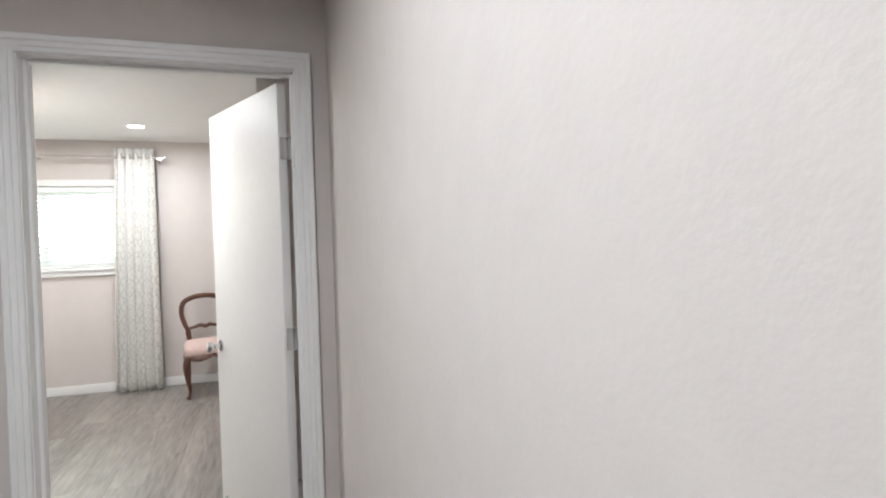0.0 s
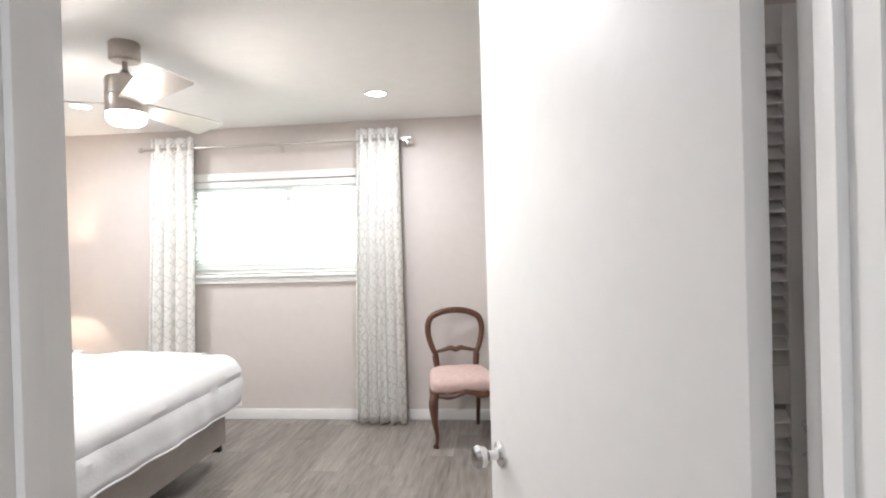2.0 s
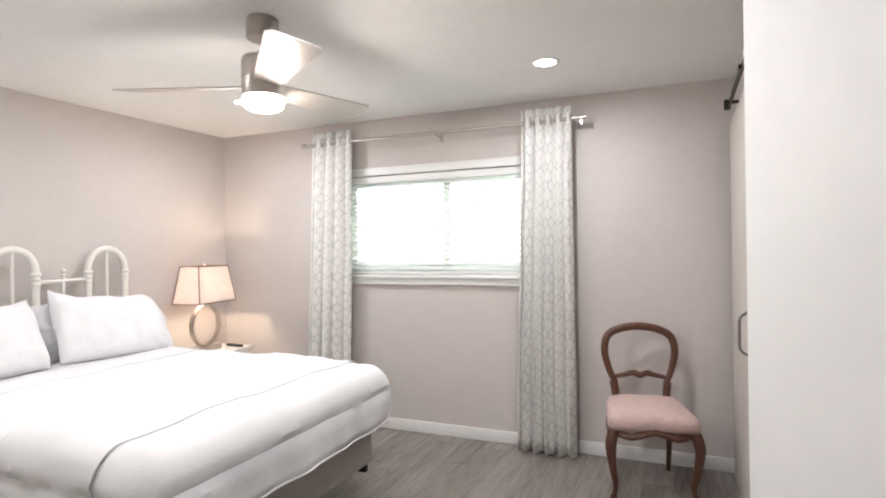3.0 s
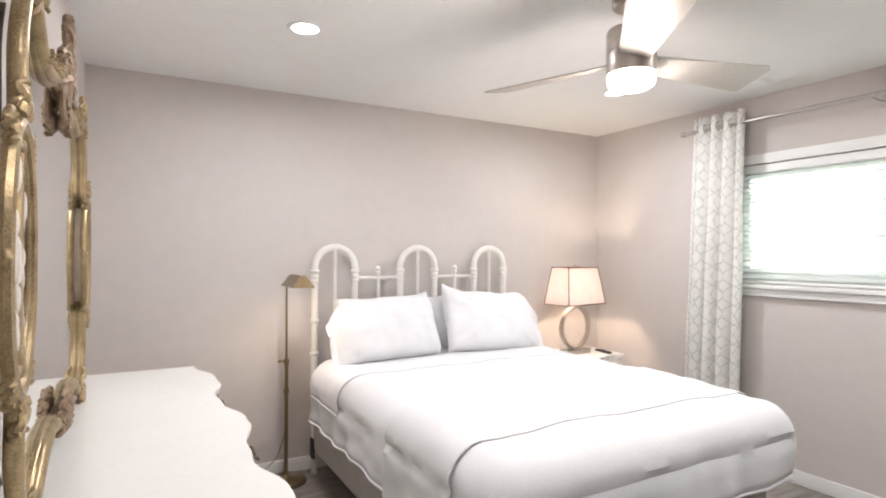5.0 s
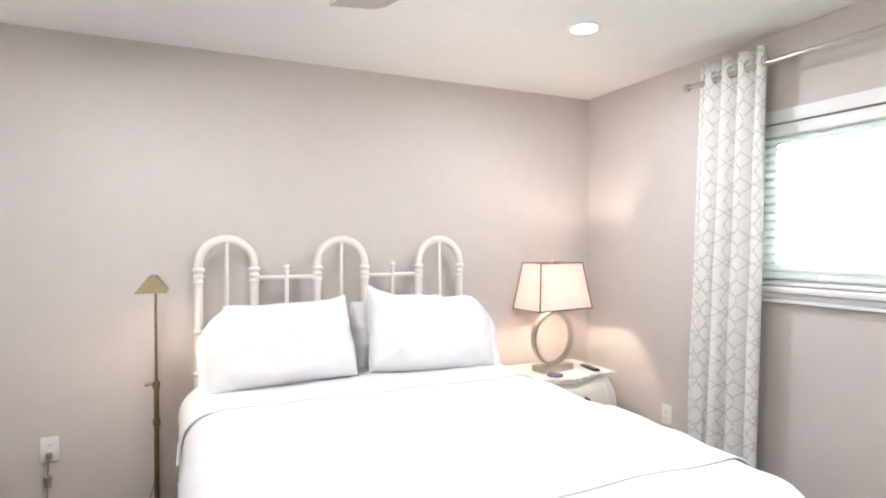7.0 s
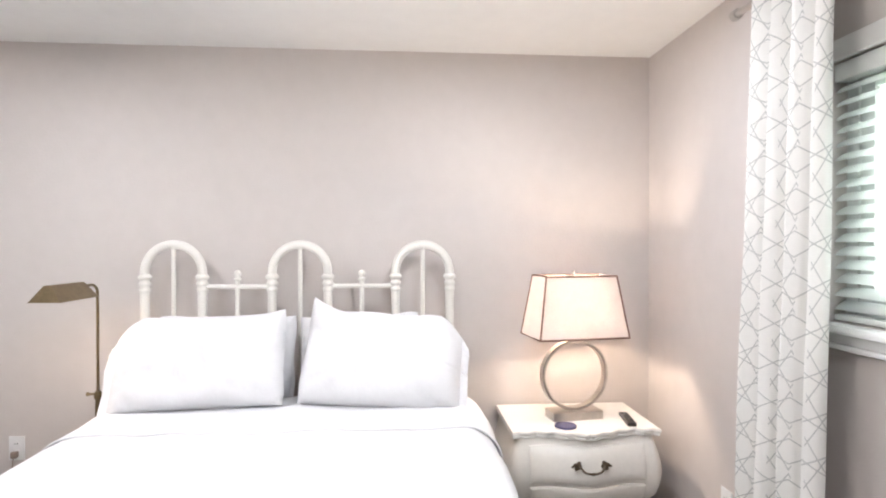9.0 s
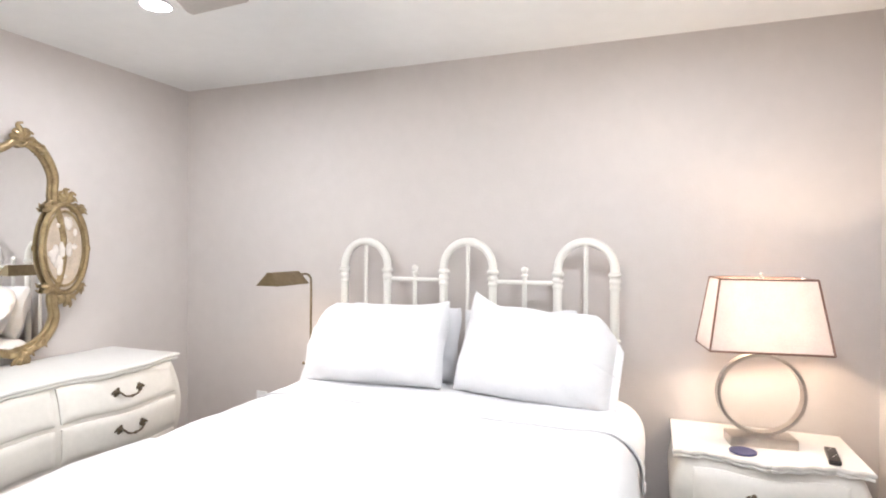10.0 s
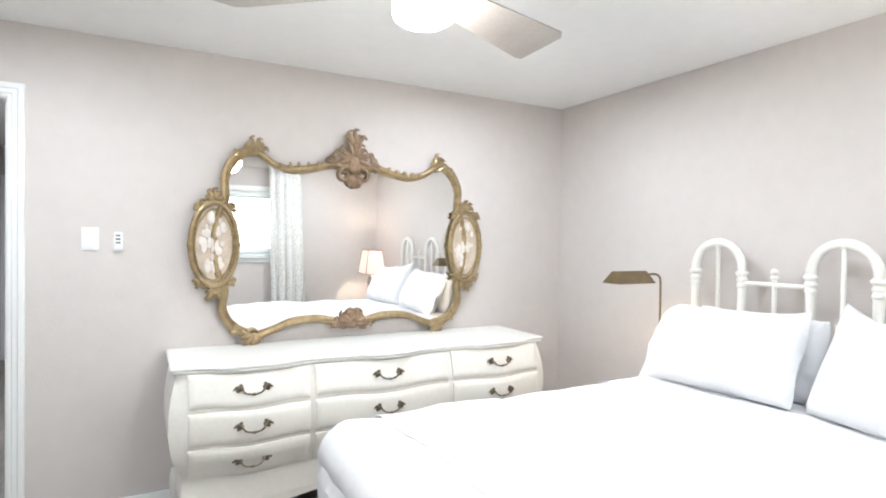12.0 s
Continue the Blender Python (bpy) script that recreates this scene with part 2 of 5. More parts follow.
def tube_rings(bm, rings, cap=True):
    vs = [[bm.verts.new(p) for p in ring] for ring in rings]
    n = len(vs[0])
    for a, b in zip(vs, vs[1:]):
        for j in range(n):
            bm.faces.new((a[j], a[(j + 1) % n], b[(j + 1) % n], b[j]))
    if cap:
        bm.faces.new(vs[0][::-1]), bm.faces.new(vs[-1])
    return bm


def ball(bm, at, r, squash=(1, 1, 1), sub=2):
    res = bmesh.ops.create_icosphere(bm, subdivisions=sub, radius=1.0)
    for v in res["verts"]:
        v.co = Vector((at[0] + v.co.x * r * squash[0], at[1] + v.co.y * r * squash[1], at[2] + v.co.z * r * squash[2]))
    return bm


def smooth_path(pts, n=8, close=False):
    """A rounded line through points."""
    pts = [Vector(p) for p in pts]
    k, out = len(pts), []
    for i in range(k if close else k - 1):
        g = (lambda j: pts[j % k]) if close else (lambda j: pts[min(max(j, 0), k - 1)])
        p0, p1, p2, p3 = g(i - 1), g(i), g(i + 1), g(i + 2)
        for s in range(n):
            t = s / n
            out.append(0.5 * (2 * p1 + (p2 - p0) * t + (2 * p0 - 5 * p1 + 4 * p2 - p3) * t * t + (3 * p1 - p0 - 3 * p2 + p3) * t ** 3))
    if not close:
        out.append(pts[-1])
    return out


def soft_box(bm, size, r, cuts=24, wobble=0.0, freq=3.0, seed=0.0):
    """A padded block about the origin: rounded edges of radius r, and dents."""
    res = bmesh.ops.create_cube(bm, size=2.0)
    bmesh.ops.subdivide_edges(bm, edges=list({e for v in res["verts"] for e in v.link_edges}), cuts=cuts, use_grid_fill=True)
    h = Vector(size) / 2
    inner = [max(a - r, 0.001) for a in h]
    for v in bm.verts:
        q = Vector((v.co.x * h.x, v.co.y * h.y, v.co.z * h.z))
        c = Vector([min(max(q[i], -inner[i]), inner[i]) for i in range(3)])
        d = q - c
        p = c + d.normalized() * r if d.length > 1e-6 else q
        if wobble:
            o = d.normalized() if d.length > 1e-6 else Vector((0, 0, 1))
            p += o * noise.noise(p * freq + Vector((seed, seed * 2, 0))) * wobble + o * noise.noise(p * freq * 3.1 + Vector((seed, 0, 7))) * wobble * 0.4
        v.co = p
    return bm


def shade_smooth(me, angle=40):
    for p in me.polygons:
        p.use_smooth = True
    me.set_sharp_from_angle(angle=radians(angle))


def mesh_of(bm, material, name="mesh", smooth=True):
    bmesh.ops.recalc_face_normals(bm, faces=bm.faces)
    me = bpy.data.meshes.new(name)
    bm.to_mesh(me)
    bm.free()
    me.materials.append(material)
    if smooth:
        shade_smooth(me)
    return me


def part(name, bm, material, parent, label=""):
    """One mesh under a thing or a part, in the parent's own axes."""
    ob = new(name, mesh_of(bm, material, name))
    ob.parent = parent
    return tagged(ob, label)


def thing(name, at, label, category, group="", rz=0.0):
    ob = new(name)
    ob.empty_display_size = 0.1
    ob.matrix_world = pose(*at, 0, 0, rz)
    return tagged(ob, label, category, group)


def structure(name, bm, material, label, category):
    ob = new(name, mesh_of(bm, material, name))
    return tagged(ob, label, category, kind="structure")


def B():
    return bmesh.new()


# ---- the large structure ----
T = 0.13
bm = B()
box(bm, WALL_W - T, WALL_W, WALL_S - T, WALL_N + T, 0, CEIL)
structure("wall_west", bm, M_WALL, "smooth greige painted wall behind the bed", "wall")
bm = B()
box(bm, WALL_W, WIN_L, WALL_N, WALL_N + T, 0, CEIL)
box(bm, WIN_R, 1.2, WALL_N, WALL_N + T, 0, CEIL)
box(bm, WIN_L, WIN_R, WALL_N, WALL_N + T, 0, WIN_B)
box(bm, WIN_L, WIN_R, WALL_N, WALL_N + T, WIN_T, CEIL)
structure("wall_north", bm, M_WALL, "greige painted wall with a wide window", "wall")
bm = B()
box(bm, WALL_W, DOOR_L - 0.02, HALL_N, WALL_S, 0, CEIL)
box(bm, DOOR_R + 0.02, 1.2, HALL_N, WALL_S, 0, CEIL)
box(bm, DOOR_L - 0.02, DOOR_R + 0.02, HALL_N, WALL_S, DOOR_T + 0.02, CEIL)
structure("wall_south", bm, M_WALL, "greige painted wall with the bedroom doorway", "wall")
bm = B()
box(bm, 1.09, 1.2, WALL_S, WALL_N, 0, CEIL)
structure("wall_east", bm, M_WALL, "greige painted wall of the entry alcove", "wall")
CLO_Y = 4.12
bm = B()
box(bm, WALL_E + 0.02, WALL_E + 0.12, CLO_Y, WALL_N, 2.16, CEIL)
box(bm, WALL_E + 0.02, WALL_E + 0.12, CLO_Y, 4.35, 0, 2.16)
box(bm, WALL_E + 0.12, 1.09, CLO_Y, CLO_Y + 0.1, 0, CEIL)
structure("wall_closet", bm, M_WALL, "greige wall around the closet", "wall")
bm = B()
box(bm, HALL_E, HALL_E + T, HALL_S, HALL_N, 0, CEIL)
structure("wall_hall_east", bm, M_WALL, "light greige hall wall with orange-peel texture", "wall")
bm = B()
box(bm, HALL_W - T, HALL_W, HALL_S, HALL_N, 0, CEIL)
structure("wall_hall_west", bm, M_WALL, "greige painted hall wall", "wall")
bm = B()
box(bm, HALL_W - T, HALL_E + T, HALL_S - T, HALL_S, 0, CEIL)
structure("wall_hall_south", bm, M_WALL, "greige painted hall end wall", "wall")
bm = B()
box(bm, WALL_W - T, 1.2, HALL_S - T, WALL_N + T, CEIL, CEIL + 0.1)
structure("ceiling", bm, M_CEIL, "flat white painted ceiling", "ceiling")
bm = B()
box(bm, WALL_W - T, 1.2, HALL_S - T, WALL_N + T, -0.12, -0.008)
floor = structure("floor", bm, M_SUB, "grey-brown wood-look plank floor", "floor")


def baseboard(name, x0, x1, y0, y1, face):
    """A skirting board with an eased top; face: the way that it looks."""
    bm = B()
    box(bm, x0, x1, y0, y1, 0.0, 0.088, 0.006)
    ob = structure(name, bm, M_TRIM, "white painted baseboard along the wall", "baseboard")
    return ob


baseboard("baseboard", WALL_W, WALL_W + 0.014, WALL_S + 0.014, WALL_N - 0.014, "x")
baseboard("baseboard", WALL_W, WALL_E, WALL_N - 0.014, WALL_N, "y")
baseboard("baseboard", WALL_W + 0.014, DOOR_L - 0.075, WALL_S, WALL_S + 0.014, "y")
baseboard("baseboard", 1.076, 1.09, WALL_S + 0.014, CLO_Y, "x")
baseboard("baseboard", HALL_W, DOOR_L - 0.08, HALL_N - 0.014, HALL_N, "y")
baseboard("baseboard", HALL_E - 0.014, HALL_E, HALL_S, HALL_N - 0.03, "x")


# ---- doorway ----
def casing(name, face, out, width):
    """A stepped door casing on one side of the wall: two legs and a head."""
    ob = thing(name, (0, 0, 0), "white painted stepped door casing around the doorway", "door casing")
    tagged(ob, kind="structure")
    lo, hi = DOOR_L - 0.004, DOOR_R + 0.004
    right = min(width, HALL_E - hi - 0.012) if out < 0 else width

    top = DOOR_T + 0.004
    profile = [(0.0, 0.0), (0.0, 0.010), (0.06, 0.012), (0.26, 0.012), (0.32, 0.017), (0.58, 0.017), (0.66, 0.023), (0.92, 0.023), (1.0, 0.018), (1.0, 0.0)]

    def moulding(n, ring):
        bm = B()
        vs = [[bm.verts.new(p) for p in pts] for pts in zip(*[ring(a, th) for a, th in profile])]
        for q in range(len(profile)):
            k = (q + 1) % len(profile)
            bm.faces.new((vs[0][q], vs[0][k], vs[1][k], vs[1][q]))
        bm.faces.new(vs[0]), bm.faces.new(vs[1][::-1])
        ob_part = part(n, bm, M_TRIM, ob)
        shade_smooth(ob_part.data, 20)

    moulding("casing_leg", lambda a, th: ((lo - a * width, face + out * th, 0), (lo - a * width, face + out * th, top + a * width)))
    moulding("casing_leg", lambda a, th: ((hi + a * right, face + out * th, 0), (hi + a * right, face + out * th, top + a * width)))
    moulding("casing_head", lambda a, th: ((lo - a * width, face + out * th, top + a * width + 0.0005), (hi + a * right, face + out * th, top + a * width + 0.0005)))


casing("door_casing", HALL_N, -1, 0.06)
casing("door_casing", WALL_S, 1, 0.07)
jamb = thing("door_jamb", (0, 0, 0), "white painted door jamb with a stop strip", "door jamb")
tagged(jamb, kind="structure")
for a, b in ((DOOR_L - 0.02, DOOR_L), (DOOR_R, DOOR_R + 0.02)):
    bm = B()
    box(bm, a, b, HALL_N + 0.001, WALL_S - 0.001, 0, DOOR_T)
    part("jamb_side", bm, M_TRIM, jamb)
bm = B()
box(bm, DOOR_L - 0.02, DOOR_R + 0.02, HALL_N + 0.001, WALL_S - 0.001, DOOR_T, DOOR_T + 0.02)
part("jamb_head", bm, M_TRIM, jamb)
for a, b, z0, z1 in ((DOOR_L, DOOR_L + 0.012, 0, DOOR_T), (DOOR_R - 0.012, DOOR_R, 0, DOOR_T), (DOOR_L + 0.012, DOOR_R - 0.012, DOOR_T - 0.012, DOOR_T)):
    bm = B()
    box(bm, a, b, HALL_N + 0.05, HALL_N + 0.085, z0, z1, 0.002)
    part("stop_strip", bm, M_TRIM, jamb)

# the leaf swings into the room on its hinges; its own x runs from hinge to latch
LEAF = 0.81
leaf = thing("door_leaf", (DOOR_R - 0.025, WALL_S + 0.016, 0), "flat white painted door, open into the room", "door", rz=113)
bm = B()
box(bm, 0.004, LEAF, -0.001, 0.036, 0.012, 2.062, 0.0025)
part("panel", bm, M_DOOR, leaf)
for hz in (0.22, 1.02, 1.80):
    bm = B()
    tube(bm, [(-0.004, -0.006, hz - 0.045), (-0.004, -0.006, hz + 0.045)], 0.006, 8)
    box(bm, -0.012, -0.004, -0.011, -0.004, hz - 0.045, hz + 0.045)
    box(bm, 0.001, 0.004, 0.0, 0.03, hz - 0.045, hz + 0.045)
    part("hinge", bm, M_CHROME, leaf, "satin metal butt hinge")
for s in (-1, 1):
    bm = B()
    yy = 0.036 if s > 0 else -0.001
    prof = [(0.030, 0.0), (0.030, 0.006), (0.013, 0.012), (0.011, 0.032), (0.024, 0.044), (0.028, 0.058), (0.022, 0.070), (0.004, 0.073)]
    rings = [[(LEAF - 0.065 + r * math.cos(t), yy + s * h, 0.90 + r * math.sin(t)) for t in (2 * math.pi * j / 20 for j in range(20))] for r, h in prof]
    tube_rings(bm, rings)
    part("door_knob", bm, M_CHROME, leaf, "polished chrome round door knob")
bm = B()
box(bm, LEAF - 0.001, LEAF + 0.0015, 0.008, 0.028, 0.86, 0.94)
part("latch_plate", bm, M_CHROME, leaf)
bm = B()
lathe(bm, [(0.014, 0), (0.014, 0.005), (0.008, 0.01), (0.008, 0.05), (0.012, 0.06), (0.010, 0.07)], (0, 0, 0), 12)
for v in bm.verts:
    v.co = Vector((LEAF - 0.08 + v.co.x, 0.036 + v.co.z, 0.12 + v.co.y))
part("door_stop", bm, M_CHROME, leaf, "small metal door stop near the bottom edge")

# ---- window ----
WY = WALL_N
window = thing("window_1", ((WIN_L + WIN_R) / 2, WY, WIN_B), "white vinyl sliding window with a stool and apron", "window")
tagged(window, kind="structure")
hw, hh = (WIN_R - WIN_L) / 2, WIN_T - WIN_B
bm = B()
for a in ((-hw, -hw + 0.045, 0, hh), (hw - 0.045, hw, 0, hh)):
    box(bm, a[0], a[1], 0.055, 0.12, a[2], a[3], 0.004)
box(bm, -hw + 0.045, hw - 0.045, 0.055, 0.12, 0, 0.045, 0.004)
box(bm, -hw + 0.045, hw - 0.045, 0.055, 0.12, hh - 0.045, hh, 0.004)
part("window_frame", bm, M_VINYL, window)
for s, yy in ((-1, 0.062), (1, 0.088)):
    x0, x1 = (-hw + 0.045, 0.03) if s < 0 else (-0.03, hw - 0.045)
    bm = B()
    for a in ((x0, x0 + 0.05, 0.045, hh - 0.045), (x1 - 0.05, x1, 0.045, hh - 0.045)):
        box(bm, a[0], a[1], yy, yy + 0.024, a[2], a[3], 0.003)
    box(bm, x0 + 0.05, x1 - 0.05, yy, yy + 0.024, 0.045, 0.09, 0.003)
    box(bm, x0 + 0.05, x1 - 0.05, yy, yy + 0.024, hh - 0.09, hh - 0.045, 0.003)
    sash = part("sash", bm, M_VINYL, window)
    bm = B()
    box(bm, x0 + 0.05, x1 - 0.05, yy + 0.009, yy + 0.014, 0.09, hh - 0.09)
    pane = part("pane", bm, M_GLASS, sash)
    pane.visible_shadow = False
bm = B()
box(bm, -hw - 0.07, hw + 0.07, -0.05, 0.054, -0.028, -0.002, 0.008)
part("window_sill", bm, M_TRIM, window)
bm = B()
box(bm, -hw - 0.04, hw + 0.04, -0.022, -0.001, -0.06, -0.03, 0.006)
box(bm, -hw - 0.04, hw + 0.04, -0.03, -0.001, -0.077, -0.06, 0.005)
part("apron", bm, M_TRIM, window)
for a in ((-hw - 0.055, -hw + 0.003, 0, hh + 0.06), (hw - 0.003, hw + 0.055, 0, hh + 0.06), (-hw + 0.003, hw - 0.003, hh - 0.003, hh + 0.06)):
    bm = B()
    box(bm, a[0], a[1], -0.018, -0.001, a[2], a[3], 0.005)
    part("window_trim", bm, M_TRIM, window)

blind = thing("window_blind", ((WIN_L + WIN_R) / 2, WY + 0.028, WIN_B), "white horizontal slat blind, lowered with slats open", "window blind")
bm = B()
box(bm, -hw + 0.01, hw - 0.01, -0.024, 0.024, hh - 0.06, hh - 0.006, 0.004)
part("head_rail", bm, M_VINYL, blind)
bm = B()
box(bm, -hw + 0.012, hw - 0.012, -0.022, 0.022, 0.004, 0.022, 0.004)
part("bottom_rail", bm, M_VINYL, blind)
bm = B()
tilt = radians(32)
for sgn in (-1, 1):
    prev = None
    for i in range(5):
        w = (-1 + i / 2) * 0.024
        z = 0.004 * (1 - (w / 0.024) ** 2) + (0.0014 if sgn > 0 else -0.0014)
        y, zz = w * math.cos(tilt) - z * math.sin(tilt), w * math.sin(tilt) + z * math.cos(tilt)
        cur = (bm.verts.new((-hw + 0.014, y, zz)), bm.verts.new((hw - 0.014, y, zz)))
        if prev:
            bm.faces.new((prev[0], prev[1], cur[1], cur[0]))
        prev = cur
slat_mesh = mesh_of(bm, M_SLAT, "slat")
n_slats = 17
for i in range(n_slats):
    ob = new("slat", slat_mesh)
    ob.parent = blind
    ob.location = (0, 0, 0.05 + i * (hh - 0.13) / (n_slats - 1))
for fx in (-0.62, 0.0, 0.62):
    bm = B()
    tube(bm, [(fx * hw, -0.026, 0.02), (fx * hw, -0.026, hh - 0.05)], 0.0012, 5)
    part("ladder_cord", bm, M_VINYL, blind)

# ---- outside the window ----
bm = B()
box(bm, -60, 60, WALL_N + 0.4, 160, -0.5, -0.3)
structure("ground", bm, M_GRASS, "mown green lawn outside the window", "ground")


# glowing plane added outside; it serves as the window's daylight source
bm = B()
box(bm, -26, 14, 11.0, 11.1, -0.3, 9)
structure("backdrop", bm, M_BACKDROP, "glowing plane standing in for daylight and foliage outside the window", "backdrop")


# ---- curtains ----
def curtain(x0, x1, xb0, xb1, seed, folds):
    """A grommet panel from the rod to the floor; it widens a little to the hem."""
    y = WALL_N - 0.13
    ob = thing("curtain", ((x0 + x1) / 2, y, 0.012), "white floor-length curtain printed with grey geometric lattice", "curtain", "window curtains")
    bm = B()
    uvl = bm.loops.layers.uv.new("UVMap")
    rng = random.Random(seed)
    ph = [rng.uniform(-0.5, 0.5) for _ in range(folds * 2 + 2)]
    nu, nv, H = folds * 14, 34, 2.335
    cx = (x0 + x1) / 2
    grid = []
    for j in range(nv + 1):
        fz = j / nv
        a0, a1 = xb0 + (x0 - xb0) * fz - cx, xb1 + (x1 - xb1) * fz - cx
        row = []
        for i in range(nu + 1):
            fu = i / nu
            k = fu * folds * 2
            lag = ph[int(min(k, folds * 2))]
            wave = math.sin(math.pi * k + lag * 0.5 * (1 - fz))
            amp = 0.036 + 0.012 * math.sin(3 * k + seed) * (1 - fz) + 0.010 * (1 - fz)
            x = a0 + (a1 - a0) * fu + 0.010 * math.sin(2 * math.pi * k + 1.0) * (1 - 0.5 * fz) + 0.006 * noise.noise(Vector((k, fz * 3, seed)))
            row.append((x, wave * amp + 0.008 * noise.noise(Vector((k * 2, fz * 4, seed + 9))), fz * H))
        grid.append(row)
    vs = [[bm.verts.new(p) for p in row] for row in grid]
    arc = [0.0]
    for i in range(nu):
        arc.append(arc[-1] + (Vector(grid[nv // 2][i + 1]) - Vector(grid[nv // 2][i])).length)
    for j in range(nv):
        for i in range(nu):
            f = bm.faces.new((vs[j][i], vs[j][i + 1], vs[j + 1][i + 1], vs[j + 1][i]))
            for lp, (ii, jj) in zip(f.loops, ((i, j), (i + 1, j), (i + 1, j + 1), (i, j + 1))):
                lp[uvl].uv = (arc[ii], jj / nv * H)
    cloth = part("cloth", bm, M_CURTAIN, ob)
    thick = cloth.modifiers.new("thick", "SOLIDIFY")
    thick.thickness = 0.0025
    for i in range(folds * 2):
        fu = (i + 1.0) / (folds * 2)
        bm = B()
        gx = x0 + (x1 - x0) * min(fu, 0.985) - cx
        ring = [(gx, 0.028 * math.cos(t), 2.26 + 0.028 * math.sin(t)) for t in (2 * math.pi * q / 16 for q in range(16))]
        tube(bm, ring, 0.004, 6, close=True)
        part("grommet", bm, M_ROD, ob, "nickel grommet ring")


curtain(-2.62, -2.25, -2.735, -2.31, 2, 4)
curtain(-0.89, -0.55, -0.96, -0.55, 5, 5)
rod = thing("curtain_rod", (-1.54, WALL_N - 0.13, 2.262), "brushed nickel curtain rod on wall brackets", "curtain rod")
bm = B()
tube(bm, [(-1.14, 0, 0), (1.05, 0, 0)], 0.0125, 12)
part("bar", bm, M_ROD, rod)
for s, e in ((-1, -1.14), (1, 1.05)):
    bm = B()
    tube(bm, [(e, 0, 0), (e + s * 0.012, 0, 0), (e + s * 0.014, 0, 0), (e + s * 0.04, 0, 0)], [0.013, 0.013, 0.019, 0.019], 12)
    part("finial", bm, M_ROD, rod)
for bx in (-1.08, 0.0, 1.03):
    bm = B()
    tube(bm, [(bx, 0, -0.014), (bx, 0.07, -0.02), (bx, 0.126, -0.02)], 0.006, 8)
    box(bm, bx - 0.014, bx + 0.014, 0.122, 0.1295, -0.05, 0.03, 0.002)
    part("bracket", bm, M_ROD, rod)


# ---- bed ----
BED_Y, BED_S, BED_N, FOOT, HEAD = 5.075, 4.32, 5.865, -1.545, -3.53
hb = thing("headboard", (-3.59, BED_Y, 0), "white enamelled iron headboard with three arches", "headboard")
for c in (-0.602, 0.0, 0.602):
    r = 0.135
    for s in (-1, 1):
        outer = abs(c) > 0.1 and s * c > 0
        bm = B()
        z0 = 0.0 if outer else 0.62
        tube(bm, [(0, c + s * r, z0), (0, c + s * r, 1.313)], 0.0215, 12)
        part("post", bm, M_IRON, hb)
        for zz, rr in ((1.258, 0.027), (1.290, 0.031), (1.228, 0.026)) + (((0.975, 0.029), (0.765, 0.029)) if outer else ()):
            bm = B()
            lathe(bm, [(rr * 0.75, zz - 0.013), (rr, zz - 0.005), (rr, zz + 0.005), (rr * 0.75, zz + 0.013)], (0, c + s * r, 0), 14)
            part("collar", bm, M_IRON, hb)
    bm = B()
    tube(bm, [(0, c - r * math.cos(t), 1.313 + r * math.sin(t)) for t in (math.pi * i / 20 for i in range(21))], 0.0215, 12)
    part("arch", bm, M_IRON, hb)
    bm = B()
    tube(bm, [(0, c, 0.66), (0, c, 1.44)], 0.0105, 10)
    ball(bm, (0, c, 1.436), 0.017)
    part("spindle", bm, M_IRON, hb)
for c in (-0.301, 0.301):
    bm = B()
    tube(bm, [(0, c - 0.16, 1.243), (0, c + 0.16, 1.243)], 0.0115, 10)
    part("rail", bm, M_IRON, hb)
    bm = B()
    tube(bm, [(0, c, 0.66), (0, c, 1.29)], 0.0115, 10)
    lathe(bm, [(0.011, 1.27), (0.018, 1.274), (0.018, 1.282), (0.011, 1.286)], (0, c, 0), 12)
    ball(bm, (0, c, 1.305), 0.0185)
    part("spindle", bm, M_IRON, hb)
bm = B()
tube(bm, [(0, -0.737, 0.65), (0, 0.737, 0.65)], 0.013, 10)
part("rail", bm, M_IRON, hb)

bed = thing("bed", ((HEAD + FOOT) / 2, BED_Y, 0), "low bed with a taupe cloth box spring on a metal frame", "bed")
L2, W2 = (FOOT - HEAD) / 2, (BED_N - BED_S) / 2
bm = soft_box(B(), (L2 * 2 - 0.03, W2 * 2, 0.25), 0.028, 16, 0.004, 2.0)
for v in bm.verts:
    v.co.z += 0.295
part("box_spring", bm, M_BOXSPRING, bed, "taupe cloth box spring")
bm = soft_box(B(), (L2 * 2 - 0.04, W2 * 2 - 0.02, 0.26), 0.06, 14, 0.003, 2.0)
for v in bm.verts:
    v.co.z += 0.55
part("mattress", bm, M_LINEN, bed, "white mattress")
for s in (-1, 1):
    bm = B()
    box(bm, -L2 + 0.02, L2 - 0.03, s * (W2 - 0.06) - 0.015, s * (W2 - 0.06) + 0.015, 0.135, 0.168, 0.002)
    part("side_rail", bm, M_DARKIRON, bed, "dark metal frame rail")
    for fx in (-0.7, 0.0, 0.6):
        bm = B()
        tube(bm, [(fx * L2, s * (W2 - 0.3), 0), (fx * L2, s * (W2 - 0.3), 0.14)], [0.022, 0.014], 10)
        part("leg", bm, M_DARKIRON, bed)
    bm = B()
    box(bm, -L2 - 0.045, -L2 + 0.03, s * (W2 - 0.01) - 0.006, s * (W2 - 0.01) + 0.006, 0.12, 0.24, 0.002)
    part("bracket", bm, M_DARKIRON, bed, "dark bracket bolted to the headboard post")
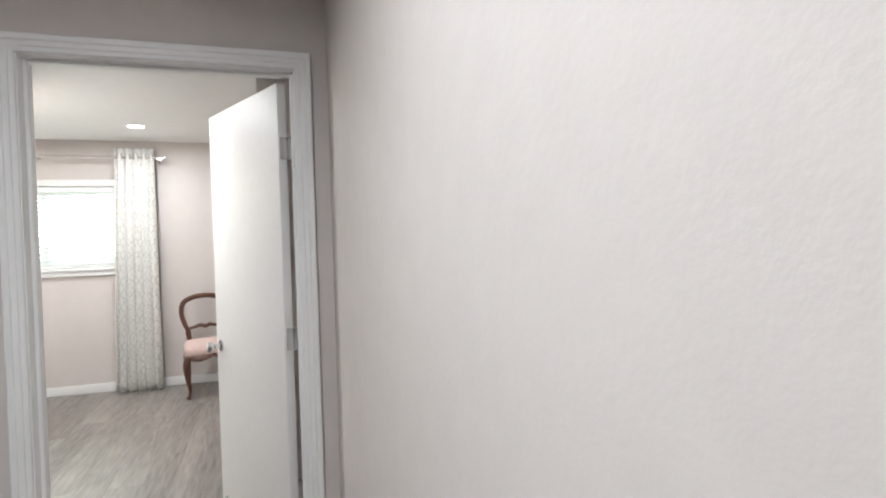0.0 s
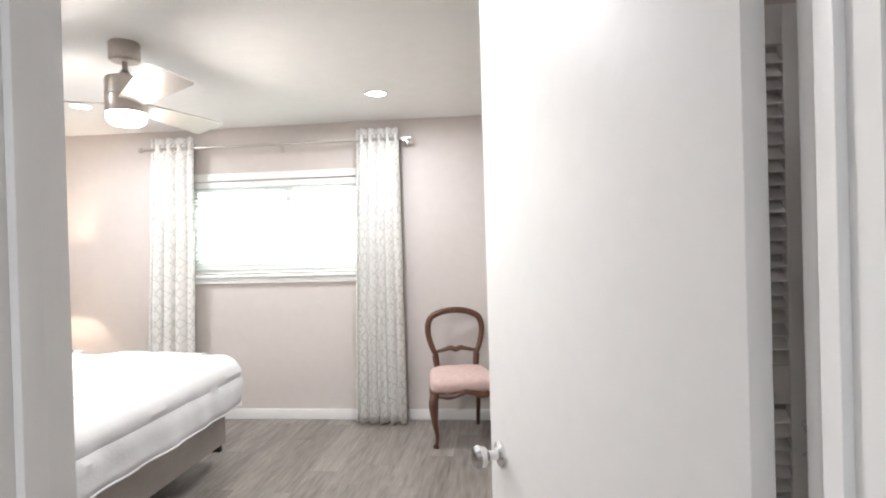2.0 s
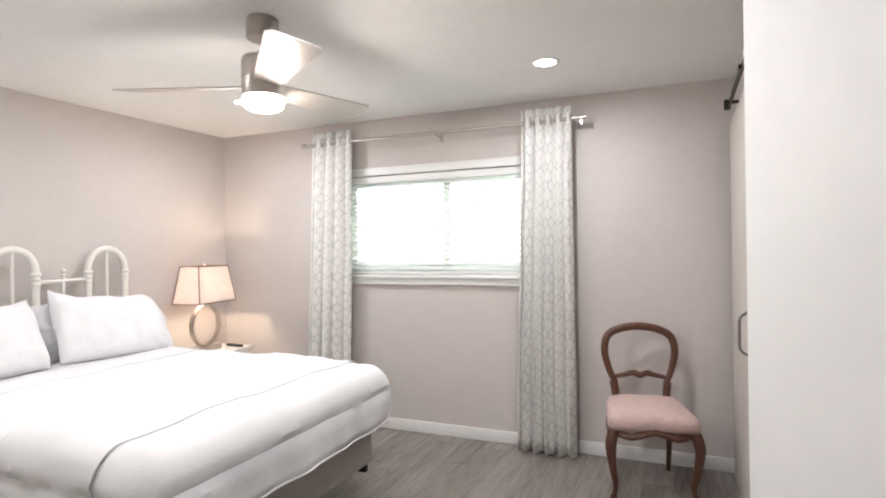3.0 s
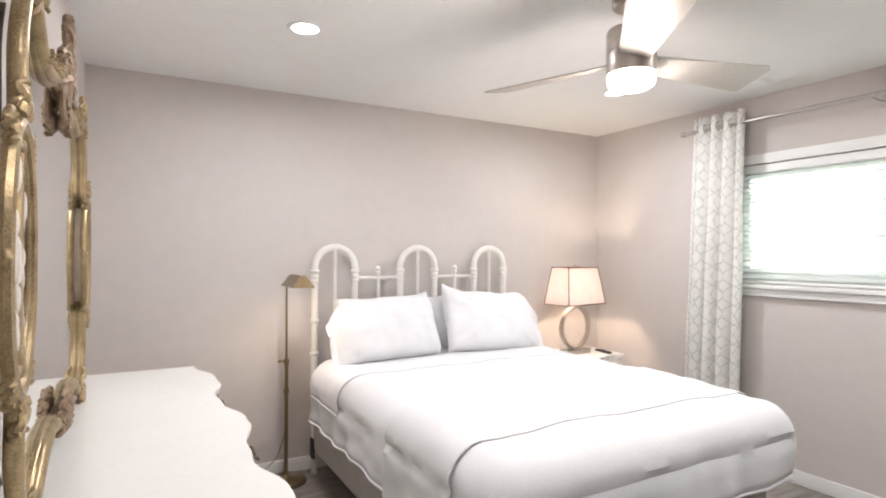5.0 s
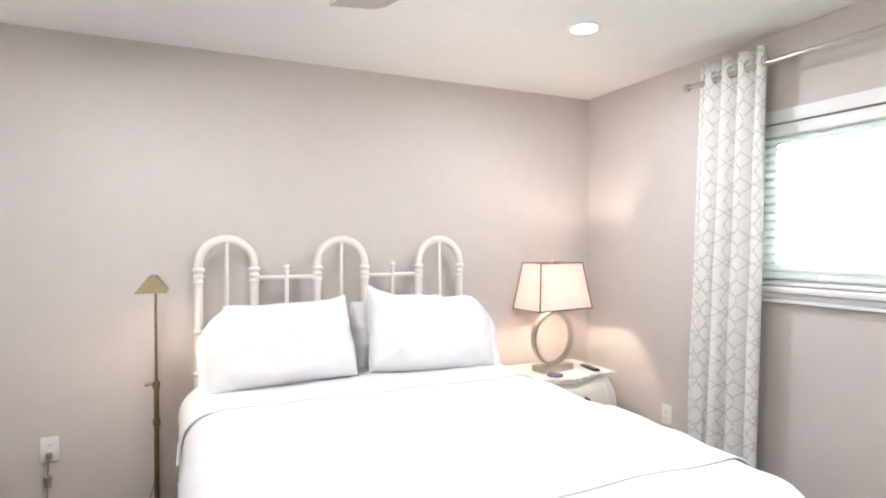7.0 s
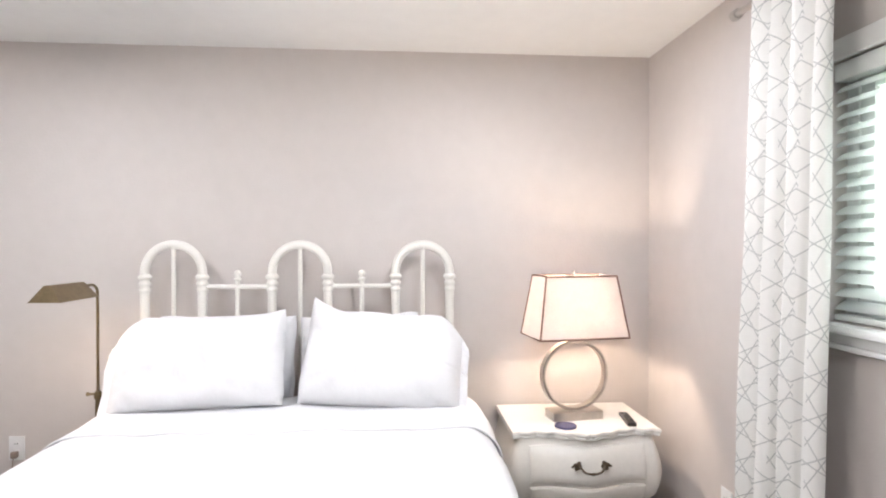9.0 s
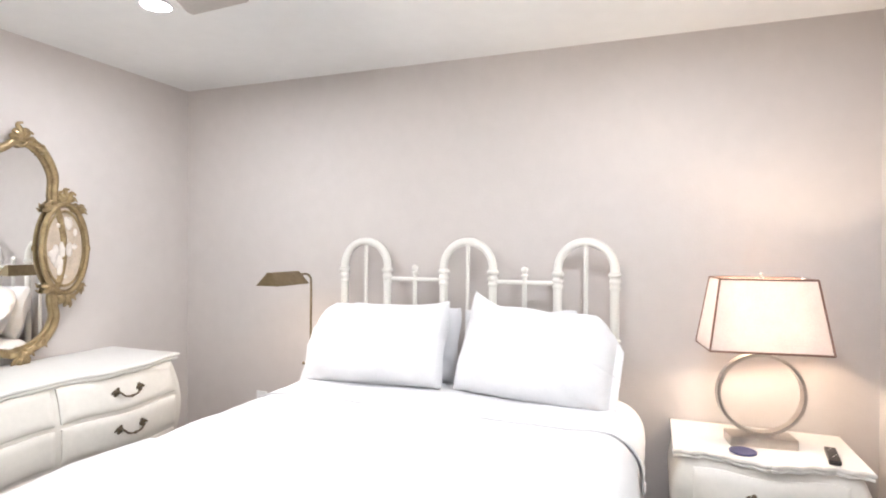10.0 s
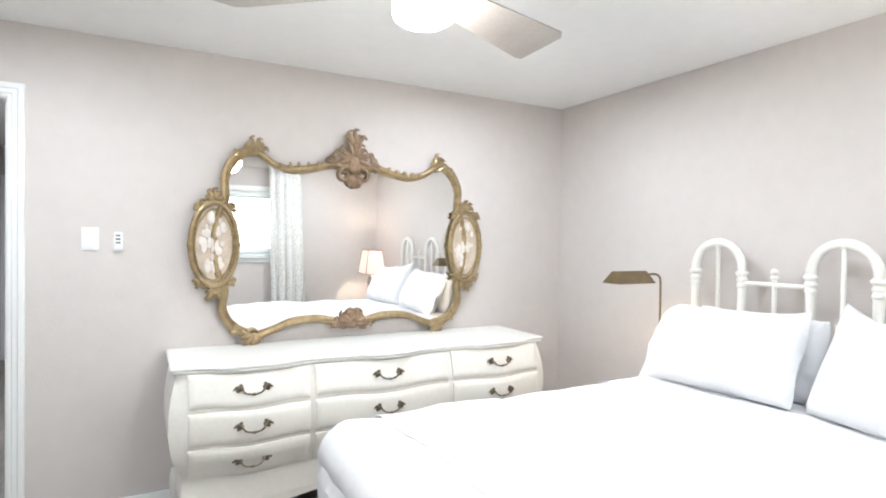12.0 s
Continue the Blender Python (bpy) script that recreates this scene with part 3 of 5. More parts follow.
for fx in (-0.7, 0.0, 0.6):
    bm = B()
    box(bm, fx * L2 - 0.015, fx * L2 + 0.015, -W2 + 0.075, W2 - 0.075, 0.136, 0.166, 0.002)
    part("cross_rail", bm, M_DARKIRON, bed)


def cover(name, x0, x1, y0, y1, top, low_s, low_n, low_f, material, label, category, r=0.10, seed=1.0, lift=0.0, puck=0.012, foot=True):
    """Bedding laid over the mattress: it falls at both sides, and at the foot, with a rounded shoulder and puckers."""
    ob = thing(name, ((x0 + x1) / 2, (y0 + y1) / 2, 0), label, category)
    mx, my = (x0 + x1) / 2, (y0 + y1) / 2
    lx, ly = x1 - x0, y1 - y0

    def fall(s, half, low):
        """Outline across: s is the way along the cloth from the middle; gives the place outward and the drop."""
        flat = half - r
        if s <= flat:
            return s, 0.0
        a = (s - flat) / r
        if a < math.pi / 2:
            return flat + r * math.sin(a), r * (1 - math.cos(a))
        return half, r + (s - flat - r * math.pi / 2)

    ds, dn = (ly / 2 - r) + r * math.pi / 2 + max(top - low_s - r, 0), (ly / 2 - r) + r * math.pi / 2 + max(top - low_n - r, 0)
    df = lx - r + r * math.pi / 2 + max(top - low_f - r, 0) if foot else lx
    nu, nv = 72, 64
    bm = B()
    rows = []
    for i in range(nv + 1):
        sx = df * i / nv
        if foot:
            px, dx = fall(max(sx - (lx - 0.6), 0) + 0, 0.6, low_f) if sx > lx - 0.6 else (0, 0)
            px = x0 + (lx - 0.6) + px if sx > lx - 0.6 else x0 + sx
        else:
            px, dx = x0 + sx, 0.0
        row = []
        for j in range(nu + 1):
            s = -ds + (ds + dn) * j / nu
            py, dy = fall(abs(s), ly / 2, 0)
            py = my + math.copysign(py, s)
            drop = math.hypot(dx, dy) if min(dx, dy) < r else max(dx, dy)
            drop = min(drop, top - (low_s if s < 0 else low_n)) if dy > dx else min(drop, top - low_f)
            p = Vector((px, py, top - drop))
            # the corner at the foot is round
            if dx > 0 and dy > 0:
                k = 0.06 * min(dx, dy) / (r + min(dx, dy))
                p.x -= k
                p.y -= math.copysign(k, s)
            q = noise.noise(Vector((p.x * 3.0, p.y * 3.0, p.z * 3.0 + seed))) * puck + noise.noise(Vector((p.x * 9, p.y * 9, p.z * 7 + seed))) * puck * 0.35
            out = Vector((0.0, 0.0, 1.0)) if drop < 0.3 * r else Vector((1.0 if dx > dy else 0.3, math.copysign(1.0, s) if dy >= dx else 0.0, 0.2)).normalized()
            if drop > r:
                q += 0.010 * math.sin((p.x if dy > dx else p.y) * 21 + 2 * math.sin(p.x * 5 + seed)) * min((drop - r) / 0.15, 1)
                seam = 0.16
                q -= 0.016 * math.exp(-((drop - seam) / 0.010) ** 2)
                q += 0.014 * noise.noise(Vector((p.x * 7, p.y * 7, p.z * 16 + seed)))
            row.append(p + out * (q + lift))
        rows.append(row)
    vs = [[bm.verts.new((p.x - mx, p.y - my, p.z)) for p in row] for row in rows]
    for i in range(nv):
        for j in range(nu):
            bm.faces.new((vs[i][j], vs[i][j + 1], vs[i + 1][j + 1], vs[i + 1][j]))
    cl = part("cloth", bm, material, ob)
    edges = [[r[0] for r in rows], [r[-1] for r in rows], rows[-1]]
    for pts in edges:
        bm = B()
        tube(bm, [(p.x - mx, p.y - my, p.z - (0.004 if foot else 0.0015)) for p in pts], 0.0065 if foot else 0.004, 6)
        part("hem", bm, material, ob)
    md = cl.modifiers.new("thick", "SOLIDIFY")
    md.thickness, md.offset = (0.014 if foot else 0.004), -1
    return ob


cover("comforter", -3.40, FOOT + 0.08, BED_S - 0.06, BED_N + 0.085, 0.755, 0.40, 0.40, 0.42, M_LINEN, "white stitched comforter spread over the bed", "comforter", r=0.15, seed=2.0, puck=0.018)
cover("throw_blanket", -2.26, -1.71, BED_S - 0.074, BED_N + 0.099, 0.7605, 0.18, 0.60, 0.5, M_THROW, "folded white blanket laid across the bed", "blanket", r=0.15, seed=2.0, puck=0.018, foot=False)
cover("sheet_fold", -3.37, -2.90, BED_S - 0.071, BED_N + 0.096, 0.7600, 0.56, 0.56, 0.5, M_PILLOW, "white top sheet folded back below the pillows", "sheet", r=0.15, seed=2.0, puck=0.018, foot=False)


def pillow(at, w, h, d, lean, turn, seed, roll=0.0, open_end=0, ear=0.0):
    """A stuffed pillow standing on its long edge; open_end: the side on which the loose end of the case hangs."""
    ob = thing("pillow", at, "plump white cotton pillow leaning against the headboard", "pillow", "bed pillows", rz=turn)
    bm = B()
    n = 40
    rot = Matrix.Rotation(radians(-lean), 3, "Y") @ Matrix.Rotation(radians(roll), 3, "X")
    for s in (-1, 1):
        vs = []
        for i in range(n + 1):
            row = []
            for j in range(n + 1):
                a, b = -1 + 2 * i / n, -1 + 2 * j / n
                edge = max(abs(a), abs(b))
                aa = a
                if open_end and a * open_end > 0.55:
                    aa = open_end * min(1, 0.55 + (a * open_end - 0.55) * 1.35)
                puff = (max(0, 1 - abs(aa) ** 2.8) * max(0, 1 - abs(b) ** 2.8)) ** 0.5
                corner = (abs(a) * abs(b)) ** 3
                y, z = a * w / 2 * (1 - 0.05 * (1 - b * b) * abs(a) ** 3 - 0.05 * corner), b * h / 2 * (1 - 0.08 * (1 - a * a) * abs(b) ** 3 - 0.06 * corner)
                if open_end and a * open_end > 0.6:
                    z -= 0.11 * ((a * open_end - 0.6) / 0.4) ** 1.5 * max(b + 0.3, 0) - 0.012 * math.sin(b * 9 + seed)
                if ear and b > 0.55 and a * math.copysign(1, ear) > 0.55:
                    z += abs(ear) * ((b - 0.55) / 0.45) * ((abs(a) - 0.55) / 0.45) ** 1.4
                z += 0.014 * noise.noise(Vector((a * 3, seed, 1.0))) * max(b, 0)
                x = s * (d / 2 * puff + (0.004 if edge < 1 else 0))
                rad = noise.noise(Vector((math.atan2(b, a) * 5, seed * 3, 0.5))) * 0.014 * edge ** 2
                k = noise.noise(Vector((y * 5, z * 5, seed + s))) * 0.040 * puff + noise.noise(Vector((y * 12, z * 9, seed))) * 0.016 * (0.25 + puff) + rad * (1 - edge ** 6)
                k += 0.010 * math.sin(b * 6 + a * 9 + seed) * max(0, abs(aa) - 0.5) * puff
                p = rot @ Vector((x + s * k if edge < 1 else x + 0.012 * math.sin(a * 7 + b * 5 + seed), y, z))
                row.append(bm.verts.new(p + Vector((0, 0, h / 2))))
            vs.append(row)
        for i in range(n):
            for j in range(n):
                f = (vs[i][j], vs[i + 1][j], vs[i + 1][j + 1], vs[i][j + 1])
                bm.faces.new(f if s > 0 else f[::-1])
    bmesh.ops.remove_doubles(bm, verts=bm.verts, dist=0.0005)
    part("cover", bm, M_PILLOW, ob)
    return ob


pillow((-3.455, 4.76, 0.728), 0.66, 0.40, 0.16, 12, 0, 1.0)
pillow((-3.285, 4.69, 0.723), 0.77, 0.43, 0.22, 27, 3, 2.0, 1.5, -1, 0.025)
pillow((-3.455, 5.38, 0.728), 0.58, 0.40, 0.16, 12, 0, 3.0, 2.0)
pillow((-3.275, 5.505, 0.713), 0.76, 0.45, 0.22, 27, -4, 4.0, -4.0, 1, -0.06)


# ---- curved cream chests ----
def bulge(f):
    """The outline of the front from foot (0) to top (1): a low waist and a full shoulder."""
    return 0.055 * math.sin(math.pi * min(max((f - 0.30) / 0.70, 0), 1)) ** 0.9 - 0.030 * math.sin(math.pi * min(f / 0.42, 1))


SERP = [3.0]


def serpentine(u):
    """The outline of the front across, u from -1 to 1: a soft bow with hollows near the ends."""
    return 0.016 * math.cos(u * math.pi * SERP[0]) - 0.014 * abs(u) ** 5


def pull(parent, x, y, z, w):
    bm = B()
    tube(bm, smooth_path([(x - w * 0.34, y, z), (x - w * 0.30, y + 0.018, z - 0.002), (x - w * 0.2, y + 0.026, z - 0.018), (x, y + 0.028, z - 0.024), (x + w * 0.2, y + 0.026, z - 0.018), (x + w * 0.30, y + 0.018, z - 0.002), (x + w * 0.34, y, z)], 4), 0.0046, 8)
    ball(bm, (x, y + 0.028, z - 0.024), 0.010, (1.5, 0.7, 0.8), 1)
    for s in (-1, 1):
        for dx, dz, rr in ((0.34, 0.0, 0.015), (0.42, 0.006, 0.011), (0.40, -0.010, 0.009), (0.33, 0.016, 0.009), (0.50, 0.0, 0.006)):
            ball(bm, (x + s * w * dx, y + 0.002, z + dz), rr, (1.2, 0.35, 1), 1)
    return part("drawer_pull", bm, M_BRONZE, parent, "antique bronze leaf-shaped pull")


def chest(name, at, rz, w, d, h, columns, rows, label, category, pull_w):
    """A painted chest with a swelling front: carcass, moulded top, rows of drawers with pulls, curved feet. Its front looks along +y."""
    ob = thing(name, at, label, category, rz=rz)
    z0, z1 = 0.12, h - 0.03
    SERP[0] = 3.0 if len(columns) > 1 else 1.6

    def front(x, z):
        return d / 2 - 0.045 + bulge((z - z0) / (z1 - z0)) * 0.85 + serpentine(2 * x / w)

    def side(z):
        return w / 2 - 0.030 + 0.7 * bulge((z - z0) / (z1 - z0))

    bm = B()
    nz, nx = 26, 44
    rings = []
    for k in range(nz + 1):
        z = z0 + 0.06 + (z1 - z0 - 0.06) * k / nz
        hwid = side(z)
        ring = [(-hwid, -d / 2, z)]
        for i in range(nx + 1):
            u = -1 + 2 * i / nx
            x = hwid * u
            y = front(x, z) - 0.03 * max(0, abs(u) - 0.94) / 0.06
            ring.append((x, y, z))
        ring.append((hwid, -d / 2, z))
        rings.append(ring)
    tube_rings(bm, rings)
    part("carcass", bm, M_CREAM, ob)
    # scalloped apron below the drawers
    bm = B()
    n = 40
    vs = []
    for i in range(n + 1):
        u = -1 + 2 * i / n
        x = u * side(z0 + 0.05) * 0.98
        zlow = z0 - 0.015 + 0.035 * (1 - abs(u) ** 4) - 0.018 * math.cos(u * math.pi * 3) * (1 - abs(u))
        y = front(x, z0 + 0.06) - 0.004
        vs.append([bm.verts.new(p) for p in ((x, y, z0 + 0.075), (x, y, zlow), (x, y - 0.02, zlow), (x, y - 0.02, z0 + 0.075))])
    for a, b in zip(vs, vs[1:]):
        for j in range(4):
            bm.faces.new((a[j], a[(j + 1) % 4], b[(j + 1) % 4], b[j]))
    bm.faces.new(vs[0]), bm.faces.new(vs[-1][::-1])
    part("apron", bm, M_CREAM, ob)
    for sx in (-1, 1):
        for sy in (-1, 1):
            bm = B()
            x, y = sx * (side(z0) - 0.03), (front(0.4 * w, z0) - 0.03 if sy > 0 else -d / 2 + 0.04)
            tube(bm, smooth_path([(x - sx * 0.01, y - 0.01, z0 + 0.08), (x + sx * 0.004, y + 0.008, z0 + 0.03), (x, y, 0.04), (x + sx * 0.012, y + 0.012, 0.012), (x + sx * 0.016, y + 0.016, 0.0)], 4), [0.045 - 0.0016 * i for i in range(17)], 10)
            part("foot", bm, M_CREAM, ob)
    # top with a wavy, moulded edge
    bm = B()
    outline = []
    nt = 72
    for i in range(nt + 1):
        u = -1 + 2 * i / nt
        outline.append((u * w / 2, d / 2 - 0.014 + serpentine(u) * 1.6 + 0.007 * math.sin(abs(u) * 26)))
    outline = [(-w / 2, -d / 2 + 0.0)] + outline + [(w / 2, -d / 2 + 0.0)]
    steps = [(0.985, -0.032), (0.992, -0.026), (0.985, -0.02), (1.0, -0.012), (1.0, -0.005), (0.992, 0.0)]
    tube_rings(bm, [[(x * s, (y + d / 2) * (s if y > -d / 2 else 1) - d / 2, h + dz) for x, y in outline] for s, dz in steps])
    top = part("top", bm, M_CREAM_TOP, ob, "smooth cream top with a wavy moulded edge")
    shade_smooth(top.data, 12)
    # drawers
    edges = [-side(h * 0.5) + 0.05]
    total = sum(columns)
    for c in columns:
        edges.append(edges[-1] + c / total * (2 * side(h * 0.5) - 0.10))
    zlo, zhi = (0.30, z1 + 0.002) if rows > 2 else (z0 + 0.09, z1 - 0.025)
    for a, b in zip(edges, edges[1:]):
        for r in range(rows):
            za, zb = zlo + (zhi - zlo) * r / rows + 0.010, zlo + (zhi - zlo) * (r + 1) / rows - 0.010
            xa, xb = a + 0.014, b - 0.014
            bm = B()
            m, q = 16, 8
            lay = []
            for inset, off in ((0.0, -0.006), (0.0, 0.009), (0.008, 0.015), (0.03, 0.016)):
                ring = []
                per = [(xa + inset + (xb - xa - 2 * inset) * i / m, za + inset) for i in range(m)] + [(xb - inset, za + inset + (zb - za - 2 * inset) * i / q) for i in range(q)]
                per += [(xb - inset - (xb - xa - 2 * inset) * i / m, zb - inset) for i in range(m)] + [(xa + inset, zb - inset - (zb - za - 2 * inset) * i / q) for i in range(q)]
                for x, z in per:
                    wave = 0.0035 * math.sin((x - xa) / (xb - xa) * math.pi * 3)
                    ring.append(bm.verts.new((x, front(x, z + wave) + off, z + wave)))
                lay.append(ring)
            k = len(lay[0])
            for r0, r1 in zip(lay, lay[1:]):
                for j in range(k):
                    bm.faces.new((r0[j], r0[(j + 1) % k], r1[(j + 1) % k], r1[j]))
            # the face of the drawer
            ins = 0.03
            gv = {}
            ring = lay[-1]
            for i in range(m + 1):
                for j in range(q + 1):
                    if j == 0 and i < m:
                        gv[i, j] = ring[i]
                    elif i == m and j < q:
                        gv[i, j] = ring[m + j]
                    elif j == q and i > 0:
                        gv[i, j] = ring[m + q + (m - i)]
                    elif i == 0 and j > 0:
                        gv[i, j] = ring[2 * m + q + (q - j)]
                    else:
                        x, z = xa + ins + (xb - xa - 2 * ins) * i / m, za + ins + (zb - za - 2 * ins) * j / q
                        wave = 0.0035 * math.sin((x - xa) / (xb - xa) * math.pi * 3)
                        gv[i, j] = bm.verts.new((x, front(x, z + wave) + 0.016, z + wave))
            for i in range(m):
                for j in range(q):
                    bm.faces.new((gv[i, j], gv[i + 1, j], gv[i + 1, j + 1], gv[i, j + 1]))
            dr = part("drawer", bm, M_CREAM, ob)
            cx, cz = (xa + xb) / 2, (za + zb) / 2
            pull(dr, cx, front(cx, cz) + 0.016, cz + 0.006, pull_w)
    return ob


chest("dresser", (-2.07, WALL_S + 0.29, 0), 0, 2.12, 0.56, 0.84, (0.64, 0.80, 0.59), 3, "long cream lacquered dresser with serpentine drawers", "dresser", 0.17)
chest("nightstand", (WALL_W + 0.245, 6.40, 0), -90, 0.68, 0.46, 0.615, (1,), 2, "cream lacquered bedside chest with curved drawers", "nightstand", 0.17)

# ---- gilt mirror over the dresser ----
MX, MY = -2.025, WALL_S + 0.030
mirror = thing("wall_mirror", (MX, MY, 0.868), "ornate antique-gold wall mirror with two oval medallions", "mirror")
mirror.matrix_world = mirror.matrix_world @ Matrix.Diagonal((0.965, 0.85, 1.06, 1.0))
HALF = [(0.0, 0.945), (0.14, 0.955), (0.28, 0.925), (0.40, 0.912), (0.50, 0.938), (0.60, 0.995), (0.70, 0.965), (0.765, 0.86), (0.765, 0.74), (0.80, 0.62), (0.815, 0.50), (0.80, 0.38), (0.765, 0.26), (0.775, 0.16), (0.72, 0.07), (0.60, 0.02), (0.50, 0.04), (0.38, 0.08), (0.22, 0.088), (0.10, 0.065), (0.0, 0.06)]
loop_pts = [(x, z) for x, z in HALF] + [(-x, z) for x, z in HALF[-2:0:-1]]
line = smooth_path([(x, 0.030, z) for x, z in loop_pts], 6, close=True)
bm = B()
tube(bm, line, 0.019, 10, close=True)
part("frame", bm, M_GOLD, mirror, "gilt wavy frame moulding")
bm = B()
tube(bm, [Vector((p.x * 0.972, 0.022, (p.z - 0.5) * 0.965 + 0.5)) for p in line], 0.010, 8, close=True)
part("inner_bead", bm, M_GOLD, mirror)
bm = B()
g0 = [bm.verts.new((p.x, 0.016, p.z)) for p in line]
g1 = [bm.verts.new((p.x, 0.004, p.z)) for p in line]
bm.faces.new(g0), bm.faces.new(g1[::-1])
for i in range(len(line)):
    j = (i + 1) % len(line)
    bm.faces.new((g0[i], g1[i], g1[j], g0[j]))
me = mesh_of(bm, M_MIRROR, "mirror_glass", smooth=False)
mg = new("mirror_glass", me)
mg.parent = mirror
tagged(mg, "clear silvered mirror glass")


bm = B()
b0 = [bm.verts.new((p.x * 0.96, 0.003, (p.z - 0.5) * 0.95 + 0.5)) for p in line]
b1 = [bm.verts.new((p.x * 0.96, -0.0285, (p.z - 0.5) * 0.95 + 0.5)) for p in line]
bm.faces.new(b0), bm.faces.new(b1[::-1])
for i in range(len(line)):
    j = (i + 1) % len(line)
    bm.faces.new((b0[i], b1[i], b1[j], b0[j]))
part("backing", bm, M_BARK, mirror, "brown wooden backing board")


def scroll(bm, c, r, turns, flip, thick, start=0.0):
    pts, rad = [], []
    n = int(16 * turns)
    for i in range(n + 1):
        t = i / n
        a = start + flip * t * turns * 2 * math.pi
        q = r * (1 - 0.75 * t)
        pts.append((c[0] + q * math.cos(a), c[1] + 0.012 * t, c[2] + q * math.sin(a)))
        rad.append(thick * (1 - 0.5 * t))
    tube(bm, pts, rad, 7)


def leafy(bm, c, spread, count, size, rng, aim=90, arc=200):
    """A spray of small curling acanthus leaves."""
    for i in range(count):
        a = radians(aim - arc / 2 + arc * (i + 0.5) / count + rng.uniform(-6, 6))
        l = spread * rng.uniform(0.75, 1.1)
        p = [(c[0], c[1], c[2]), (c[0] + l * 0.5 * math.cos(a), c[1] + 0.014, c[2] + l * 0.5 * math.sin(a)), (c[0] + l * math.cos(a), c[1] + 0.004, c[2] + l * math.sin(a)), (c[0] + l * 1.05 * math.cos(a + 0.25), c[1] + 0.020, c[2] + l * 1.05 * math.sin(a + 0.25))]
        path = smooth_path(p, 4)
        tube(bm, path, [size * (0.5 + 0.9 * math.sin(math.pi * min(k / 10, 1))) if k < 11 else size * 0.5 for k in range(len(path))], 6)


rng = random.Random(4)
bm = B()
leafy(bm, (0, 0.035, 0.99), 0.115, 9, 0.012, rng, 90, 230)
leafy(bm, (0, 0.035, 1.07), 0.085, 5, 0.012, rng, 90, 120)
for s in (-1, 1):
    scroll(bm, (s * 0.085, 0.035, 1.0), 0.045, 1.3, s, 0.012, 0.5)
    scroll(bm, (s * 0.06, 0.035, 0.90), 0.04, 1.2, -s, 0.012, 1.5)
    leafy(bm, (s * 0.10, 0.03, 0.955), 0.075, 4, 0.010, rng, 90 - s * 70, 90)
ball(bm, (0, 0.034, 0.97), 0.055, (1, 0.45, 1.25))
ball(bm, (0, 0.034, 0.865), 0.05, (1.2, 0.5, 0.6))
leafy(bm, (0, 0.035, 0.90), 0.07, 7, 0.010, rng, 270, 170)
part("crest", bm, M_ORNAMENT, mirror, "carved gilt leaf crest")
bm = B()
leafy(bm, (0, 0.035, 0.06), 0.085, 9, 0.013, rng, 90, 240)
for s in (-1, 1):
    scroll(bm, (s * 0.075, 0.035, 0.055), 0.035, 1.3, s, 0.011)
    leafy(bm, (s * 0.08, 0.03, 0.05), 0.05, 3, 0.009, rng, 90 - s * 75, 80)
ball(bm, (0, 0.034, 0.055), 0.038, (1.2, 0.6, 0.8))
part("shell", bm, M_ORNAMENT, mirror, "carved gilt shell at the foot of the frame")
